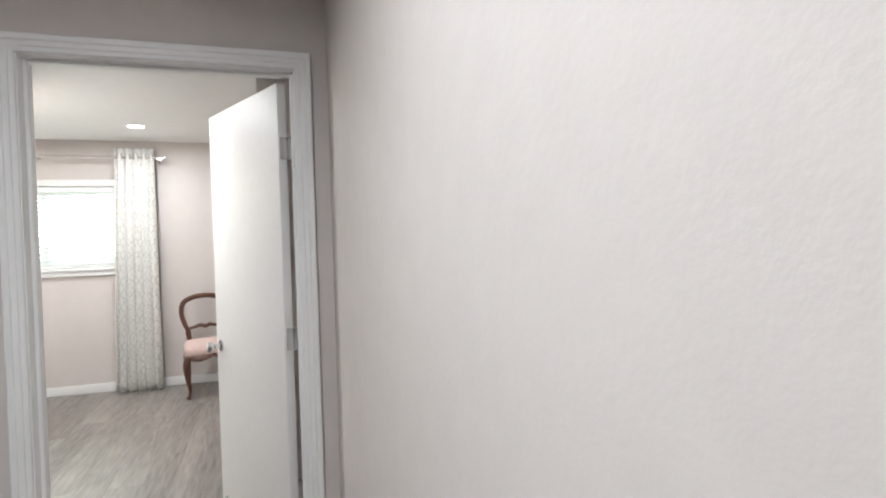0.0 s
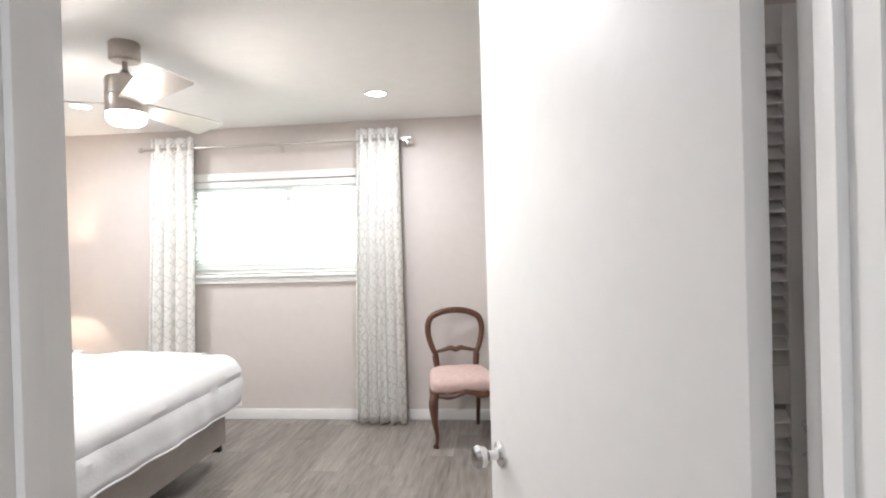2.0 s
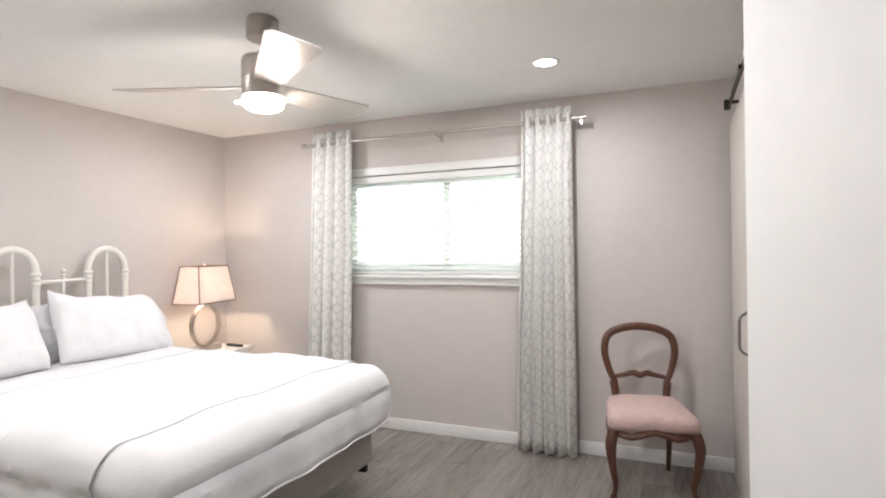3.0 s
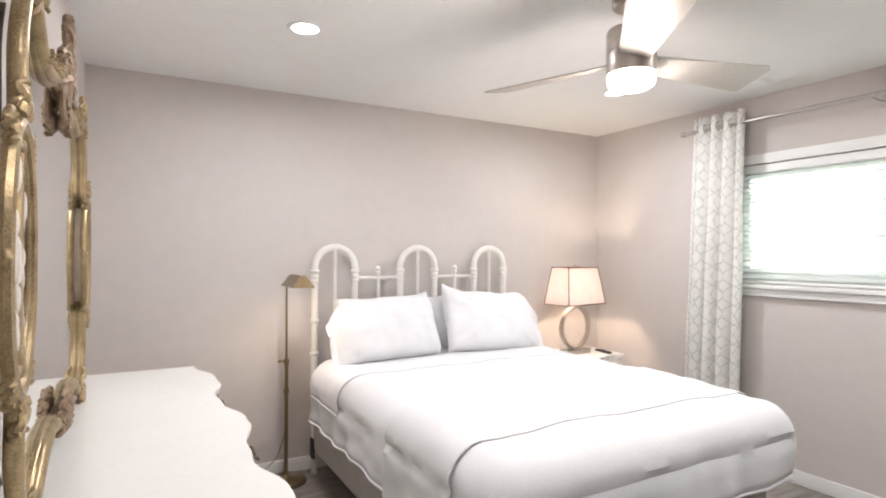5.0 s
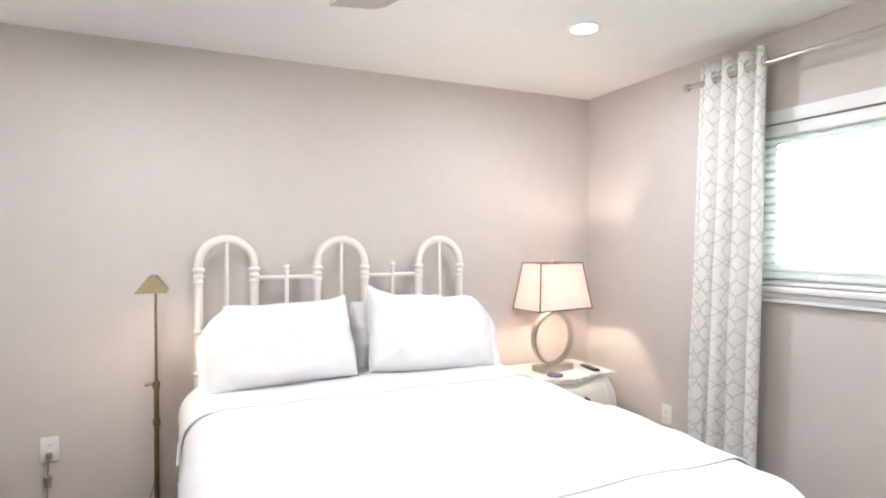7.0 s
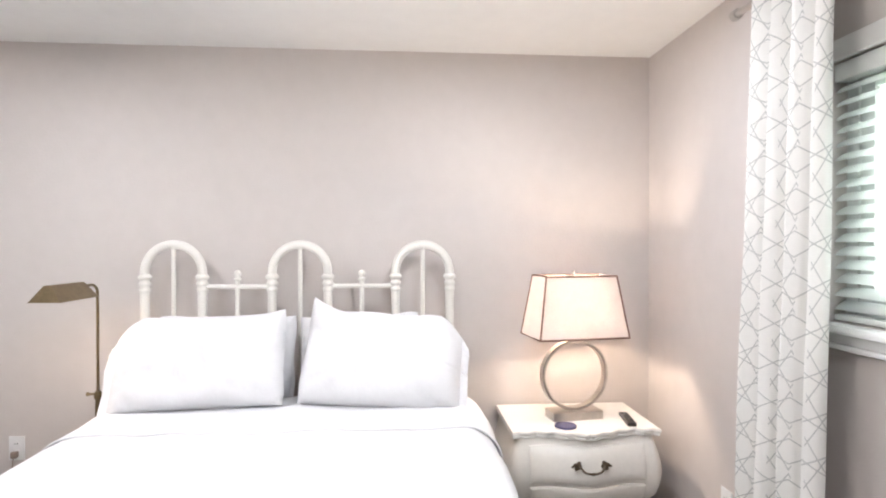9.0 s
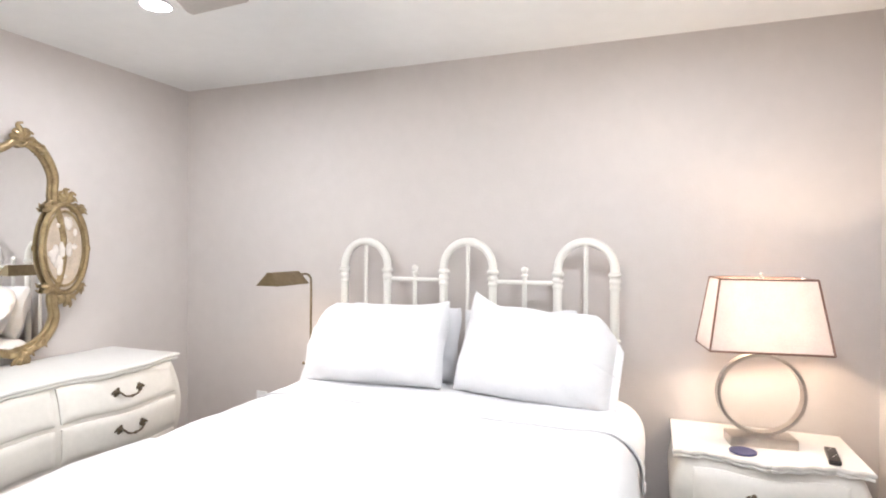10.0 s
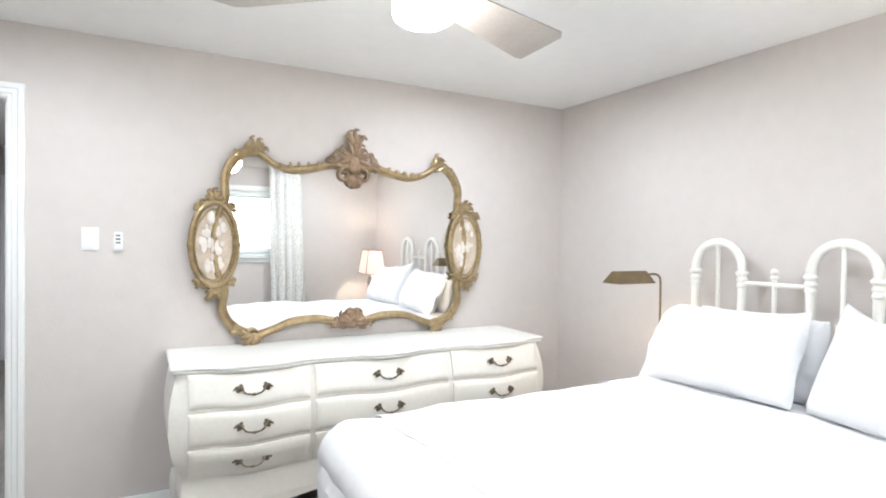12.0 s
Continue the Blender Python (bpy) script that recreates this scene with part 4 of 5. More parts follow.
for s in (-1, 1):
    for cz, aim in ((0.995, 90), (0.025, 270)):
        bm = B()
        leafy(bm, (s * 0.60, 0.034, cz), 0.065, 6, 0.010, rng, aim, 190)
        scroll(bm, (s * 0.60, 0.035, cz), 0.035, 1.2, s, 0.010)
        leafy(bm, (s * 0.66, 0.034, cz - (0.02 if cz > 0.5 else -0.02)), 0.06, 3, 0.008, rng, 90 - s * 110 if cz > 0.5 else 90 - s * 70, 60)
        part("corner_leaf", bm, M_GOLD, mirror, "gilt acanthus leaf spray")
    for k in range(5):
        bm = B()
        fx = 0.22 + k * 0.055
        leafy(bm, (s * fx, 0.036, 0.938 - 0.006 * k), 0.026, 3, 0.006, rng, 90 - s * 60, 60)
        part("vine_leaf", bm, M_GOLD, mirror)
    # oval medallion
    ox, oz, ow, oh = s * 0.815, 0.50, 0.122, 0.215
    bm = B()
    for q, rr in ((1.0, 0.015), (0.84, 0.006)):
        tube(bm, [(ox + ow * q * math.cos(t), 0.042, oz + oh * q * math.sin(t)) for t in (2 * math.pi * i / 40 for i in range(40))], rr, 8, close=True)
    med = part("medallion", bm, M_GOLD, mirror, "oval gilt medallion rim")
    bm = B()
    tube_rings(bm, [[(ox + ow * q * math.cos(t), y, oz + oh * q * math.sin(t)) for t in (2 * math.pi * i / 40 for i in range(40))] for q, y in ((0.98, 0.014), (0.98, 0.034), (0.9, 0.036))])
    part("plaque", bm, M_RELIEF_BG, med, "brown oval plaque")
    bm = B()
    for i in range(34):
        a, q = rng.uniform(0, 6.28), rng.uniform(0, 0.62)
        ball(bm, (ox + ow * q * math.cos(a), 0.040, oz + oh * q * 1.1 * math.sin(a)), rng.uniform(0.010, 0.024), (0.9, 0.4, rng.uniform(0.8, 1.9)), 2)
    part("relief", bm, M_RELIEF, med, "pale cream carved relief")
    for dz, aim in ((oh + 0.012, 90), (-oh - 0.012, 270)):
        bm = B()
        leafy(bm, (ox, 0.036, oz + dz), 0.055, 5, 0.010, rng, aim, 190)
        for q in (-1, 1):
            scroll(bm, (ox + q * 0.055, 0.036, oz + dz * 0.90), 0.026, 1.2, q, 0.009)
            leafy(bm, (ox + q * 0.07, 0.034, oz + dz * 0.80), 0.04, 3, 0.008, rng, 90 - q * 60 if dz > 0 else 270 + q * 60, 90)
        part("medallion_leaf", bm, M_GOLD, med)
    for q in (-1, 1):
        bm = B()
        ball(bm, (ox + q * (ow + 0.008), 0.045, oz), 0.014, (0.8, 0.8, 1.4), 2)
        part("boss", bm, M_GOLD, med)

# ---- table lamp and things on the nightstand ----
tl = thing("table_lamp", (LAMP[0], LAMP[1], 0.615), "lit bedside lamp with a bronze ring base", "table lamp", rz=8)
bm = B()
box(bm, -0.055, 0.055, -0.125, 0.125, 0, 0.040, 0.003)
part("base", bm, M_NICKEL, tl, "rectangular bronze metal base")
bm = B()
R = 0.168
tube_rings(bm, [[(xx, rr * math.sin(t), 0.04 + R + rr * math.cos(t)) for t in (2 * math.pi * i / 64 for i in range(64))] for xx, rr in ((-0.02, R), (0.02, R), (0.02, R - 0.013), (-0.02, R - 0.013), (-0.02, R))], cap=False)
bmesh.ops.remove_doubles(bm, verts=bm.verts, dist=0.0001)
part("ring", bm, M_NICKEL, tl, "bronze metal ring")
bm = B()
tube(bm, [(0, 0, 0.04 + 2 * R - 0.002), (0, 0, 0.50)], 0.008, 10)
lathe(bm, [(0.016, 0.45), (0.018, 0.50), (0.016, 0.505)], (0, 0, 0), 12)
part("stem", bm, M_NICKEL, tl)
S0, S1, SB, SH = (0.125, 0.222), (0.085, 0.178), 0.396, 0.684
bm = B()
for (sx0, sy0), (sx1, sy1), fl in ((S0, S1, 1), ((S0[0] - 0.003, S0[1] - 0.003), (S1[0] - 0.003, S1[1] - 0.003), -1)):
    lo = [bm.verts.new((a * sx0, b * sy0, SB)) for a, b in ((-1, -1), (1, -1), (1, 1), (-1, 1))]
    hi = [bm.verts.new((a * sx1, b * sy1, SH)) for a, b in ((-1, -1), (1, -1), (1, 1), (-1, 1))]
    for j in range(4):
        bm.faces.new((lo[j], lo[(j + 1) % 4], hi[(j + 1) % 4], hi[j]))
shade = part("shade", bm, M_SHADE, tl, "tapered rectangular pinkish cloth shade")
bm = B()
for (sx, sy), z in ((S0, SB), (S1, SH)):
    tube(bm, [(-sx, -sy, z), (sx, -sy, z), (sx, sy, z), (-sx, sy, z)], 0.0048, 6, close=True)
for a, b in ((-1, -1), (1, -1), (1, 1), (-1, 1)):
    tube(bm, [(a * S0[0], b * S0[1], SB), (a * S1[0], b * S1[1], SH)], 0.0045, 6)
part("trim", bm, M_SHADE_TRIM, shade, "dark brown edge trim")
bm = B()
tube(bm, [(-S1[0], 0, SH - 0.004), (S1[0], 0, SH - 0.004)], 0.003, 6)
tube(bm, [(0, -S1[1], SH - 0.004), (0, S1[1], SH - 0.004)], 0.003, 6)
tube(bm, smooth_path([(0, 0, 0.45), (0, 0.06, 0.5), (0, 0.055, 0.62), (0, 0, SH - 0.004)], 5), 0.002, 6)
part("harp", bm, M_NICKEL, tl)
bm = B()
lathe(bm, [(0.007, SH - 0.004), (0.009, SH + 0.004), (0.005, SH + 0.012), (0.008, SH + 0.02), (0.002, SH + 0.026)], (0, 0, 0), 10)
part("finial", bm, M_NICKEL, tl)
bm = B()
ball(bm, (0, 0, 0.535), 0.024, (1, 1, 1.25))
bulb = part("bulb", bm, M_WARMGLOW, tl, "glowing warm bulb")
bulb.visible_shadow = False

rc = thing("remote_control", (-3.36, 6.635, 0.615), "slim black television remote control", "remote control", rz=-8)
bm = B()
box(bm, -0.085, 0.085, -0.02, 0.02, 0.001, 0.019, 0.005)
part("case", bm, M_BLACK, rc)
for i in range(5):
    for j in (-1, 0, 1):
        bm = B()
        ball(bm, (-0.06 + i * 0.024, j * 0.010, 0.019), 0.0036, (1, 1, 0.5), 1)
        part("button", bm, M_PLASTIC if (i + j) % 4 == 0 else M_TVBACK, rc)
co = thing("coaster", (-3.30, 6.32, 0.615), "round dark blue glazed coaster", "coaster")
bm = B()
lathe(bm, [(0.044, 0), (0.050, 0.003), (0.050, 0.008), (0.046, 0.009), (0.044, 0.007)], (0, 0, 0), 28)
part("disc", bm, M_COASTER, co)

# ---- brass reading lamp ----
fl = thing("floor_lamp", (STEM[0], STEM[1], 0), "aged brass pharmacy floor lamp with tent shade", "floor lamp")
bm = B()
lathe(bm, [(0.122, 0), (0.125, 0.006), (0.122, 0.016), (0.112, 0.020), (0.108, 0.026), (0.03, 0.036), (0.014, 0.05)], (0, 0, 0), 36)
part("base", bm, M_BRASS, fl)
bm = B()
tube(bm, [(0, 0, 0.04), (0, 0, 0.76)], 0.0115, 12)
part("pole", bm, M_BRASS, fl)
bm = B()
tube(bm, smooth_path([(0, 0, 0.74), (0, 0, 0.95), (0, 0, 1.20), (0.012, 0, 1.245), (0.05, 0, 1.262), (0.12, 0, 1.258)], 6), 0.0065, 10)
part("arm", bm, M_BRASS, fl)
bm = B()
for z in (0.56, 0.74):
    bm = B()
    lathe(bm, [(0.012, z - 0.02), (0.017, z - 0.012), (0.017, z + 0.008), (0.012, z + 0.018)], (0, 0, 0), 14)
    part("collar", bm, M_BRASS, fl)
bm = B()
tube(bm, [(0, 0, 0.745), (0, -0.035, 0.745), (0, -0.05, 0.745)], [0.006, 0.006, 0.011], 8)
part("knuckle", bm, M_BRASS, fl)
bm = B()
for s in (-1, 1):
    lo0, lo1 = (0.11, s * 0.062, 1.215), (0.395, s * 0.062, 1.215)
    hi0, hi1 = (0.135, s * 0.014, 1.282), (0.37, s * 0.014, 1.282)
    t = 0.003
    a = [bm.verts.new(p) for p in (lo0, lo1, hi1, hi0)]
    b = [bm.verts.new((p[0], p[1] - s * t, p[2] - t * 0.6)) for p in (lo0, lo1, hi1, hi0)]
    bm.faces.new(a), bm.faces.new(b[::-1])
    for j in range(4):
        bm.faces.new((a[j], b[j], b[(j + 1) % 4], a[(j + 1) % 4]))
for e0, e1 in (((0.11, 1.215), (0.135, 1.282)), ((0.395, 1.215), (0.37, 1.282))):
    vs = [bm.verts.new(p) for p in ((e0[0], -0.062, e0[1]), (e0[0], 0.062, e0[1]), (e1[0], 0.014, e1[1]), (e1[0], -0.014, e1[1]))]
    bm.faces.new(vs)
vs = [bm.verts.new(p) for p in ((0.135, -0.014, 1.282), (0.37, -0.014, 1.282), (0.37, 0.014, 1.282), (0.135, 0.014, 1.282))]
bm.faces.new(vs)
part("shade", bm, M_BRASS, fl, "tent-shaped aged brass shade")
bm = B()
tube(bm, [(0.14, 0, 1.248), (0.22, 0, 1.246), (0.30, 0, 1.246)], [0.010, 0.012, 0.016], 10)
part("bulb", bm, M_WARMGLOW, fl, "small warm bulb")
cord = new("power_cord", None)
cord.matrix_world = pose(0, 0, 0)
tagged(cord, "thin brown lamp cord lying to the outlet", "cord")
bm = B()
tube(bm, smooth_path([(STEM[0] - 0.02, STEM[1], 0.30), (STEM[0] - 0.06, STEM[1] - 0.06, 0.12), (STEM[0] - 0.12, STEM[1] - 0.20, 0.02), (WALL_W + 0.03, 3.85, 0.06), (WALL_W + 0.03, 3.70, 0.16), (WALL_W + 0.035, 3.686, 0.31), (WALL_W + 0.03, 3.689, 0.42)], 7), 0.003, 6)
part("wire", bm, M_CORD, cord)
bm = B()
box(bm, WALL_W + 0.010, WALL_W + 0.035, 3.676, 3.702, 0.407, 0.437, 0.004)
part("plug", bm, M_CORD, cord)
bm = B()
tube(bm, [(WALL_W + 0.035, 3.686, 0.28), (WALL_W + 0.035, 3.686, 0.33)], [0.014, 0.018], 8)
part("dimmer", bm, M_CORD, cord)


# ---- chair ----
ch = thing("side_chair", (-0.085, 6.49, 0), "carved mahogany balloon-back chair with rose upholstery", "chair", rz=13)
bm = soft_box(B(), (0.50, 0.47, 0.12), 0.055, 14, 0.006, 6.0)
for v in bm.verts:
    taper = 1 - 0.16 * (v.co.y + 0.235) / 0.47
    v.co.x *= taper
    dome = max(0, 1 - (v.co.x / 0.25) ** 2) * max(0, 1 - (v.co.y / 0.235) ** 2)
    v.co.z = v.co.z * 0.85 + 0.425 + (0.032 * dome if v.co.z > 0 else 0)
part("seat", bm, M_ROSE, ch, "rose damask padded seat")
bm = B()
rim = []
for i in range(48):
    t = 2 * math.pi * i / 48
    x, y = 0.235 * math.copysign(abs(math.cos(t)) ** 0.5, math.cos(t)), 0.222 * math.copysign(abs(math.sin(t)) ** 0.5, math.sin(t))
    x *= 1 - 0.16 * (y + 0.235) / 0.47
    rim.append((x, y, 0.362 - 0.012 * math.cos(t * 2) + (0.016 * math.cos(x * 26) if y < -0.2 else 0)))
tube(bm, rim, 0.021, 8, close=True)
part("seat_rail", bm, M_WOOD, ch, "serpentine carved mahogany rail")
for s in (-1, 1):
    bm = B()
    x, y = s * 0.215, -0.19
    pth = smooth_path([(x, y, 0.375), (x + s * 0.020, y - 0.022, 0.30), (x + s * 0.008, y - 0.010, 0.18), (x - s * 0.008, y + 0.008, 0.08), (x + s * 0.002, y - 0.010, 0.022), (x + s * 0.008, y - 0.022, 0.012)], 5)
    tube(bm, pth, [0.034 - 0.0008 * i if i < 6 else max(0.014, 0.030 - 0.0013 * (i - 4)) for i in range(len(pth) - 4)] + [0.016, 0.021, 0.021, 0.012], 10)
    part("front_leg", bm, M_WOOD, ch)
    bm = B()
    x, y = s * 0.165, 0.205
    pth = smooth_path([(x * 1.0, y + 0.055, 0.0), (x, y + 0.02, 0.2), (x, y, 0.37), (x * 0.92, y + 0.012, 0.47), (x * 0.98, y + 0.03, 0.56)], 5)
    tube(bm, pth, [0.014 + 0.0006 * i for i in range(len(pth))], 8)
    part("back_leg", bm, M_WOOD, ch)
bm = B()
hoop = smooth_path([(-0.150, 0.230, 0.55), (-0.190, 0.248, 0.64), (-0.212, 0.262, 0.75), (-0.190, 0.274, 0.84), (-0.11, 0.283, 0.885), (0, 0.287, 0.900), (0.11, 0.283, 0.885), (0.190, 0.274, 0.84), (0.212, 0.262, 0.75), (0.190, 0.248, 0.64), (0.150, 0.230, 0.55)], 6)
tube(bm, hoop, [0.019 + 0.006 * math.sin(math.pi * i / (len(hoop) - 1)) for i in range(len(hoop))], 10)
part("back_hoop", bm, M_WOOD, ch, "balloon-shaped carved back")
bm = B()
for dx, rr in ((0, 0.020), (-0.035, 0.015), (0.035, 0.015), (-0.065, 0.011), (0.065, 0.011), (-0.09, 0.008), (0.09, 0.008)):
    ball(bm, (dx, 0.270, 0.913 - abs(dx) * 0.22), rr, (1.4, 0.8, 0.8), 1)
part("crest_carving", bm, M_WOOD, ch)
bm = B()
tube(bm, smooth_path([(-0.165, 0.236, 0.585), (-0.09, 0.240, 0.600), (-0.04, 0.240, 0.612), (0, 0.240, 0.598), (0.04, 0.240, 0.612), (0.09, 0.240, 0.600), (0.165, 0.236, 0.585)], 5), [0.012 + 0.008 * math.sin(math.pi * i / 30) for i in range(31)], 8)
part("cross_rail", bm, M_WOOD, ch)

# ---- ceiling fan ----
fan = thing("ceiling_fan", (FAN[0], FAN[1], CEIL), "brushed nickel three-blade ceiling fan with lit drum lamp", "ceiling fan")
bm = B()
lathe(bm, [(0.062, -0.092), (0.070, -0.085), (0.070, -0.006), (0.066, -0.0005)], (0, 0, 0), 32)
part("canopy", bm, M_NICKEL, fan)
bm = B()
tube(bm, [(0, 0, -0.09), (0, 0, -0.165)], 0.0125, 12)
lathe(bm, [(0.022, -0.17), (0.026, -0.15), (0.016, -0.135)], (0, 0, 0), 16)
part("downrod", bm, M_NICKEL, fan)
bm = B()
lathe(bm, [(0.090, -0.345), (0.092, -0.34), (0.092, -0.268), (0.088, -0.266), (0.088, -0.262), (0.092, -0.260), (0.092, -0.19), (0.086, -0.175), (0.03, -0.162)], (0, 0, 0), 40)
part("motor", bm, M_NICKEL, fan)
bm = B()
lathe(bm, [(0.02, -0.402), (0.064, -0.400), (0.083, -0.388), (0.088, -0.372), (0.088, -0.346)], (0, 0, 0), 40)
dif = part("diffuser", bm, M_FANGLOW, fan, "glowing white drum diffuser")
dif.visible_shadow = False
for a in (201, 81, 321):
    bm = B()
    root, tip, th = 0.07, 0.625, 0.006
    rot = Matrix.Rotation(radians(a), 3, "Z") @ Matrix.Rotation(radians(-13), 3, "X")
    outl = [(root, -0.055), (tip - 0.03, -0.105), (tip, -0.085), (tip + 0.005, 0.085), (tip - 0.02, 0.095), (root, 0.055)]
    for_side = []
    for dz in (-th / 2, th / 2):
        for_side.append([bm.verts.new(rot @ Vector((x, y, dz)) + Vector((0, 0, -0.298))) for x, y in outl])
    bm.faces.new(for_side[0][::-1]), bm.faces.new(for_side[1])
    for j in range(6):
        bm.faces.new((for_side[0][j], for_side[0][(j + 1) % 6], for_side[1][(j + 1) % 6], for_side[1][j]))
    part("blade", bm, M_BLADE, fan, "satin grey flat blade")


# ---- downlights ----
def downlight(x, y):
    ob = thing("downlight", (x, y, CEIL), "round recessed ceiling downlight, switched on", "downlight", "recessed ceiling lights")
    bm = B()
    tube_rings(bm, [[(r * math.cos(t), r * math.sin(t), z) for t in (2 * math.pi * i / 32 for i in range(32))] for r, z in ((0.060, -0.001), (0.060, -0.006), (0.078, -0.006), (0.082, -0.001))], cap=False)
    part("trim_ring", bm, M_PLASTIC, ob)
    bm = B()
    lathe(bm, [(0.059, -0.0055), (0.059, -0.001)], (0, 0, 0), 32)
    part("lens", bm, M_BULB, ob, "glowing white lens")


for px, py in DOWNLIGHTS + [HALL_LIGHT]:
    downlight(px, py)


# ---- switches, outlets ----
def plate(name, m, w, h, label, kind):
    ob = new(name)
    ob.matrix_world = m
    tagged(ob, label, "outlet" if kind == "outlet" else "switch")
    bm = B()
    box(bm, -w / 2, w / 2, -0.0065, -0.0005, -h / 2, h / 2, 0.002)
    part("plate", bm, M_PLASTIC, ob)
    if kind == "rocker":
        bm = B()
        box(bm, -0.017, 0.017, -0.010, -0.0062, -0.033, 0.033, 0.002)
        part("rocker", bm, M_PLASTIC, ob)
    else:
        for z in (-0.019, 0.019):
            bm = B()
            lathe(bm, [(0.016, 0), (0.016, 0.003)], (0, 0, 0), 16)
            for v in bm.verts:
                v.co = Vector((v.co.x, -0.006 - v.co.z, z + v.co.y))
            sk = part("socket", bm, M_PLASTIC, ob)
            bm = B()
            for dx in (-0.006, 0.006):
                box(bm, dx - 0.001, dx + 0.001, -0.0096, -0.0088, z - 0.002, z + 0.007)
            part("slot", bm, M_BLACK, sk)
    return ob


plate("wall_switch", pose(-0.668, WALL_S, 1.42, 0, 0, 180), 0.074, 0.115, "white rocker light switch on the wall", "rocker")
plate("wall_switch", pose(-0.562, HALL_N, 1.345), 0.074, 0.118, "white rocker light switch beside the doorway", "rocker")
plate("wall_outlet", pose(WALL_W, 3.689, 0.449, 0, 0, 90), 0.074, 0.118, "white duplex outlet with a plug in it", "outlet")
plate("wall_outlet", pose(-2.96, WALL_N, 0.40), 0.074, 0.118, "white duplex outlet on the wall", "outlet")
fr = new("fan_remote")
fr.matrix_world = pose(-0.79, WALL_S, 1.409, 0, 0, 180)
tagged(fr, "white fan remote in a wall cradle", "remote control")
bm = B()
box(bm, -0.023, 0.023, -0.014, -0.0005, -0.05, 0.02, 0.004)
part("cradle", bm, M_PLASTIC, fr)
bm = B()
box(bm, -0.019, 0.019, -0.020, -0.006, -0.042, 0.048, 0.005)
case = part("case", bm, M_PLASTIC, fr)
for z in (0.03, 0.012, -0.006):
    bm = B()
    box(bm, -0.010, 0.010, -0.0215, -0.0195, z - 0.004, z + 0.004, 0.001)
    part("button", bm, M_TVBACK, case)

# ---- closet doors, rail and television ----
rail = thing("barn_rail", (WALL_E, 5.5, 2.225), "dark metal sliding-door rail above the closet", "door rail")
bm = B()
box(bm, -0.032, -0.024, -1.30, 1.20, -0.02, 0.02, 0.002)
part("track", bm, M_DARKIRON, rail)
for y in (-1.2, -0.4, 0.4, 1.1):
    bm = B()
    tube(bm, [(-0.045, y, 0), (0.02, y, 0)], [0.011, 0.009], 10)
    part("standoff", bm, M_DARKIRON, rail)
bm = B()
box(bm, -0.055, -0.02, 1.15, 1.19, -0.025, 0.03, 0.004)
part("end_stop", bm, M_DARKIRON, rail)


def closet_door(y0, y1, glazed, handle_y):
    ob = thing("closet_door", (WALL_E, (y0 + y1) / 2, 0), "whitewashed sliding closet door with a dark handle", "closet door", "sliding closet doors")
    h = (y1 - y0) / 2
    if glazed:
        bm = B()
        for a, b in ((-h, -h + 0.11), (h - 0.11, h)):
            box(bm, -0.018, 0.016, a, b, 0.012, 2.14, 0.003)
        part("stile", bm, M_CLOSET, ob)
        for z in (0.012, 0.62, 1.22, 2.03):
            bm = B()
            box(bm, -0.018, 0.016, -h + 0.11, h - 0.11, z, z + 0.11, 0.003)
            part("cross_rail", bm, M_CLOSET, ob)
        for z0, z1 in ((0.122, 0.62), (0.73, 1.22), (1.33, 2.03)):
            bm = B()
            box(bm, -0.004, 0.006, -h + 0.11, h - 0.11, z0, z1)
            part("pane", bm, M_FROST, ob, "pale frosted panel")
    else:
        n = 6
        for i in range(n):
            bm = B()
            box(bm, -0.016, 0.016, -h + 2 * h * i / n + 0.001, -h + 2 * h * (i + 1) / n - 0.001, 0.012, 2.14, 0.002)
            part("plank", bm, M_CLOSET, ob)
    if handle_y is None:
        return
    bm = B()
    hy = handle_y - (y0 + y1) / 2
    tube(bm, smooth_path([(-0.018, hy, 0.90), (-0.05, hy, 0.93), (-0.052, hy, 1.0), (-0.05, hy, 1.07), (-0.018, hy, 1.10)], 4), 0.006, 8)
    part("handle", bm, M_HANDLE, ob, "pewter pull handle")


closet_door(5.60, 6.795, False, 5.93)
closet_door(4.36, 5.58, True, None)
bm = B()
box(bm, WALL_E - 0.01, WALL_E + 0.02, 6.80, 6.884, 0, 2.16, 0.003)
structure("trim", bm, M_DARKIRON, "dark edge strip beside the closet door", "trim")

tv = thing("television", (0.275, 4.31, 1.63), "flat black television on a swivel wall arm", "television", rz=-4)
bm = B()
box(bm, -0.022, 0.022, -0.37, 0.42, 0.0, 0.43, 0.006)
part("case", bm, M_TVBACK, tv)
bm = B()
box(bm, -0.0245, -0.0225, -0.36, 0.41, 0.015, 0.42)
part("screen", bm, M_SCREEN, tv, "dark glossy screen")
bm = B()
box(bm, 0.023, 0.03, -0.1, 0.16, 0.12, 0.36, 0.003)
tube(bm, [(0.03, 0.03, 0.27), (0.09, 0.03, 0.27), (0.145, 0.03, 0.27)], 0.018, 10)
part("wall_arm", bm, M_DARKIRON, tv)

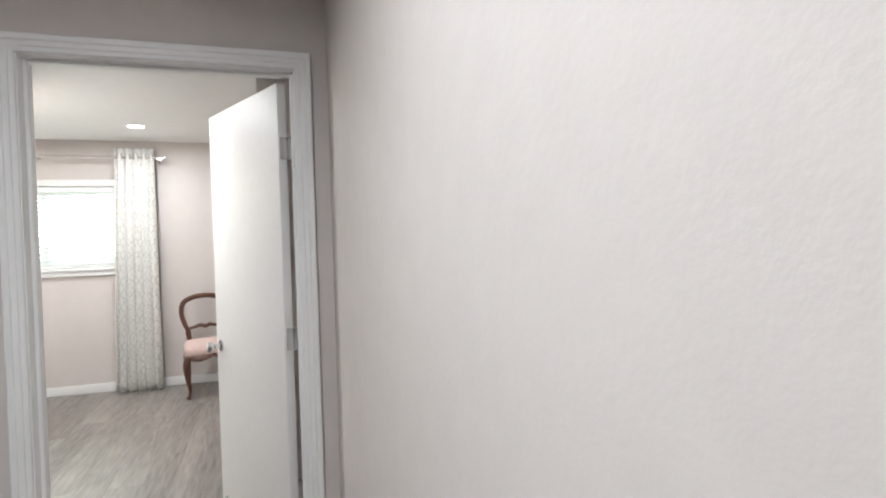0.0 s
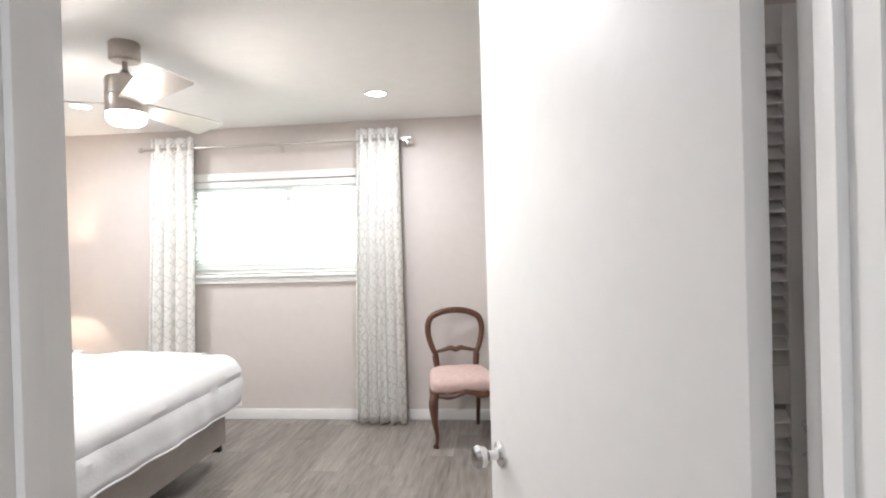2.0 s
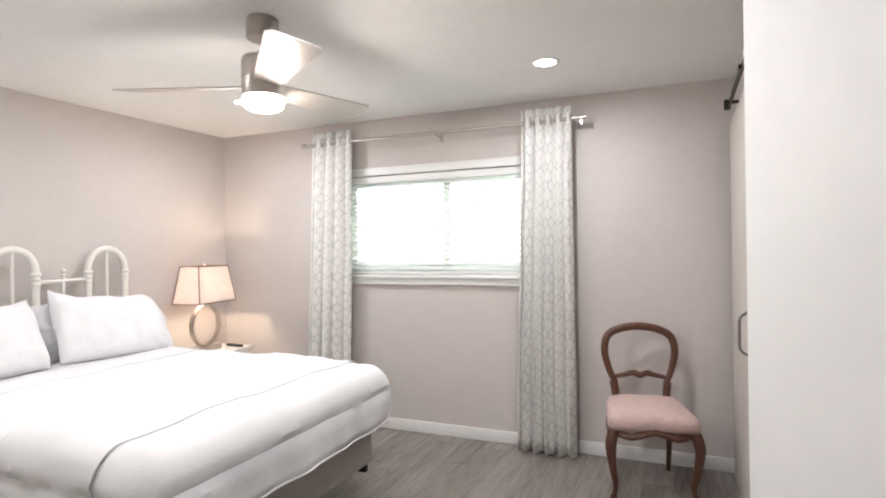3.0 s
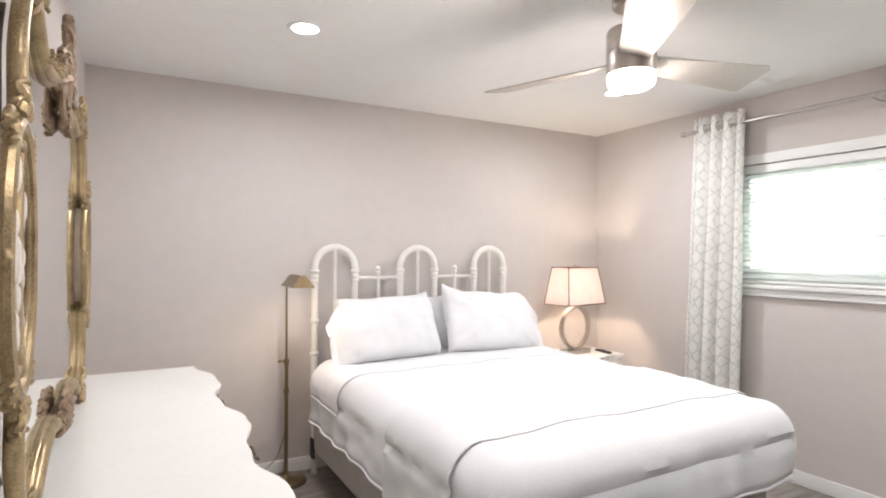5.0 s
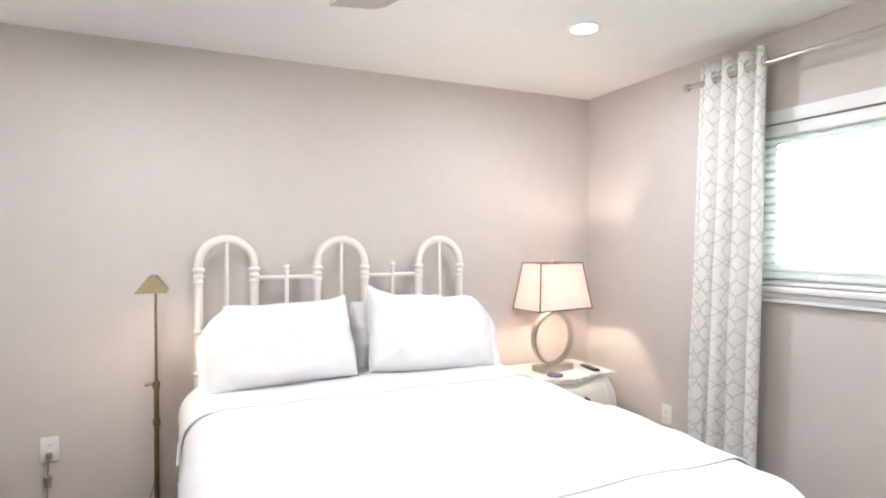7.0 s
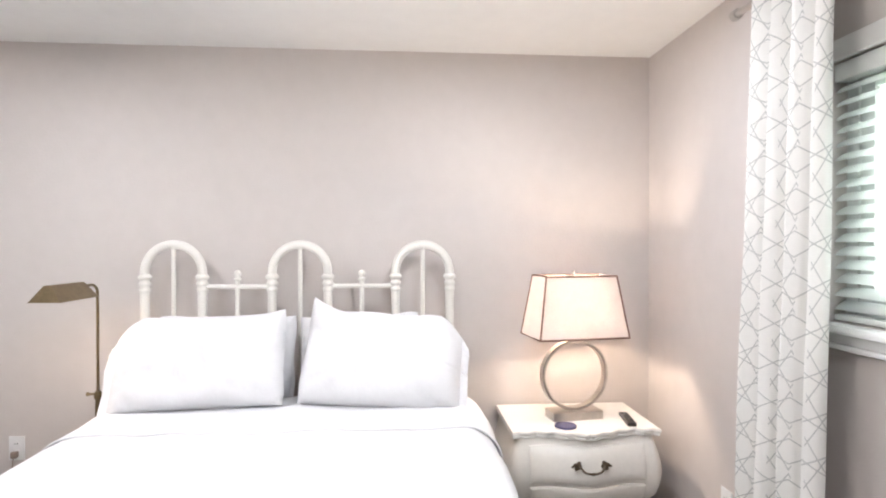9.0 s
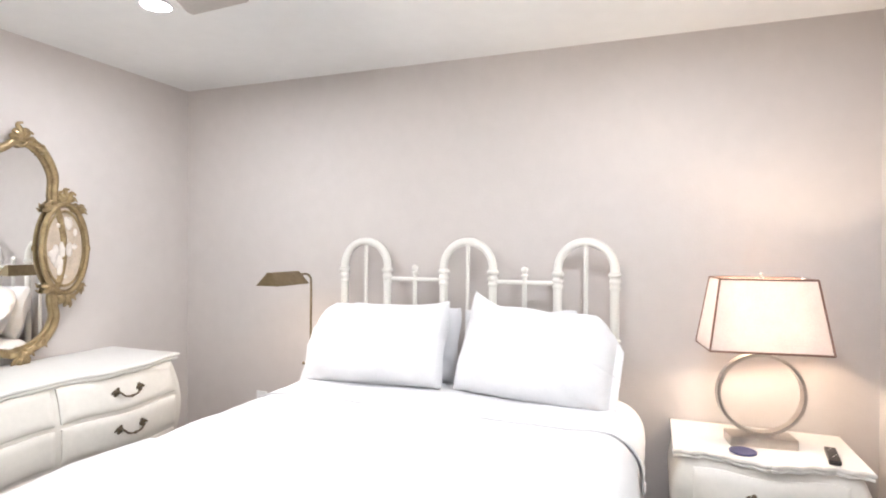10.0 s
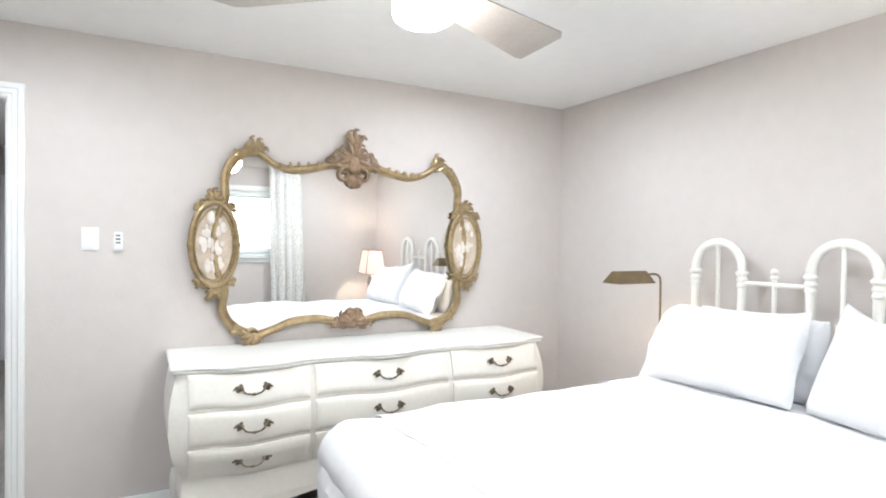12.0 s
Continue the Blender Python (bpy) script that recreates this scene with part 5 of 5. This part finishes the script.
# ---- louvred door in the alcove behind the open leaf ----
lv = thing("louvred_door", (0.93, 4.065, 0), "white painted louvred closet door in the alcove", "louvred door")
for a, b in ((-0.145, -0.085), (0.085, 0.145)):
    bm = B()
    box(bm, a, b, -0.016, 0.016, 0.012, 2.05, 0.003)
    part("stile", bm, M_TRIM, lv)
for z0, z1 in ((0.012, 0.16), (0.94, 1.05), (1.94, 2.05)):
    bm = B()
    box(bm, -0.085, 0.085, -0.016, 0.016, z0, z1, 0.003)
    part("cross_rail", bm, M_TRIM, lv)
bm = B()
box(bm, -0.085, 0.085, -0.022, 0.022, -0.003, 0.003, 0.0015, 1)
bmesh.ops.rotate(bm, verts=bm.verts, cent=(0, 0, 0), matrix=Matrix.Rotation(radians(50), 3, "X"))
slat = mesh_of(bm, M_TRIM, "louvre")
for z0, z1 in ((0.18, 0.93), (1.07, 1.93)):
    z = z0
    while z < z1:
        ob = new("louvre", slat)
        ob.parent, ob.location = lv, (0, 0, z)
        z += 0.038
bm = B()
tube(bm, smooth_path([(0.115, -0.017, 0.80), (0.115, -0.045, 0.82), (0.115, -0.047, 0.86), (0.115, -0.017, 0.89)], 4), 0.005, 8)
part("handle", bm, M_CHROME, lv, "small chrome pull")

# ---- hall end door ----
hd = thing("hall_door", (0.02, HALL_S + 0.004, 0), "closed white painted hall door", "door")
bm = B()
box(bm, -0.40, 0.40, 0, 0.03, 0.01, 2.03, 0.003)
part("panel", bm, M_DOOR, hd)
for a in ((-0.48, -0.405, 0, 2.11), (0.405, 0.48, 0, 2.11), (-0.405, 0.405, 2.035, 2.11)):
    bm = B()
    box(bm, a[0], a[1], 0, 0.022, a[2], a[3], 0.004)
    part("casing", bm, M_TRIM, hd)
bm = B()
ball(bm, (0.33, 0.075, 0.95), 0.027, (1, 0.8, 1))
tube(bm, [(0.33, 0.03, 0.95), (0.33, 0.07, 0.95)], [0.02, 0.009], 10)
part("door_knob", bm, M_CHROME, hd)

# ---- floor planks ----
PW, PL = 0.178, 1.22
rng = random.Random(12)
full = None


def plank_mesh(w, l):
    bm = B()
    x, y, c = w / 2 - 0.0002, l / 2 - 0.0002, 0.0007
    rings = [[(-x, -y, -0.007), (x, -y, -0.007), (x, y, -0.007), (-x, y, -0.007)], [(-x, -y, -c), (x, -y, -c), (x, y, -c), (-x, y, -c)], [(-x + c, -y + c, 0), (x - c, -y + c, 0), (x - c, y - c, 0), (-x + c, y - c, 0)]]
    tube_rings(bm, rings)
    return mesh_of(bm, M_PLANK, "plank", smooth=False)


cache = {}
x = WALL_W
while x < 1.09:
    w = min(PW, 1.09 - x)
    y = HALL_S - rng.uniform(0, PL)
    lo_y = HALL_S if x > HALL_W else WALL_S
    while y < WALL_N:
        a, b = max(y, lo_y), min(y + PL, WALL_N)
        y += PL
        if b - a < 0.03:
            continue
        key = (round(w, 3), round(b - a, 3))
        if key not in cache:
            cache[key] = plank_mesh(w, b - a)
        ob = new("plank", cache[key])
        ob.parent, ob.location = floor, (x + w / 2, (a + b) / 2, 0)
    x += PW
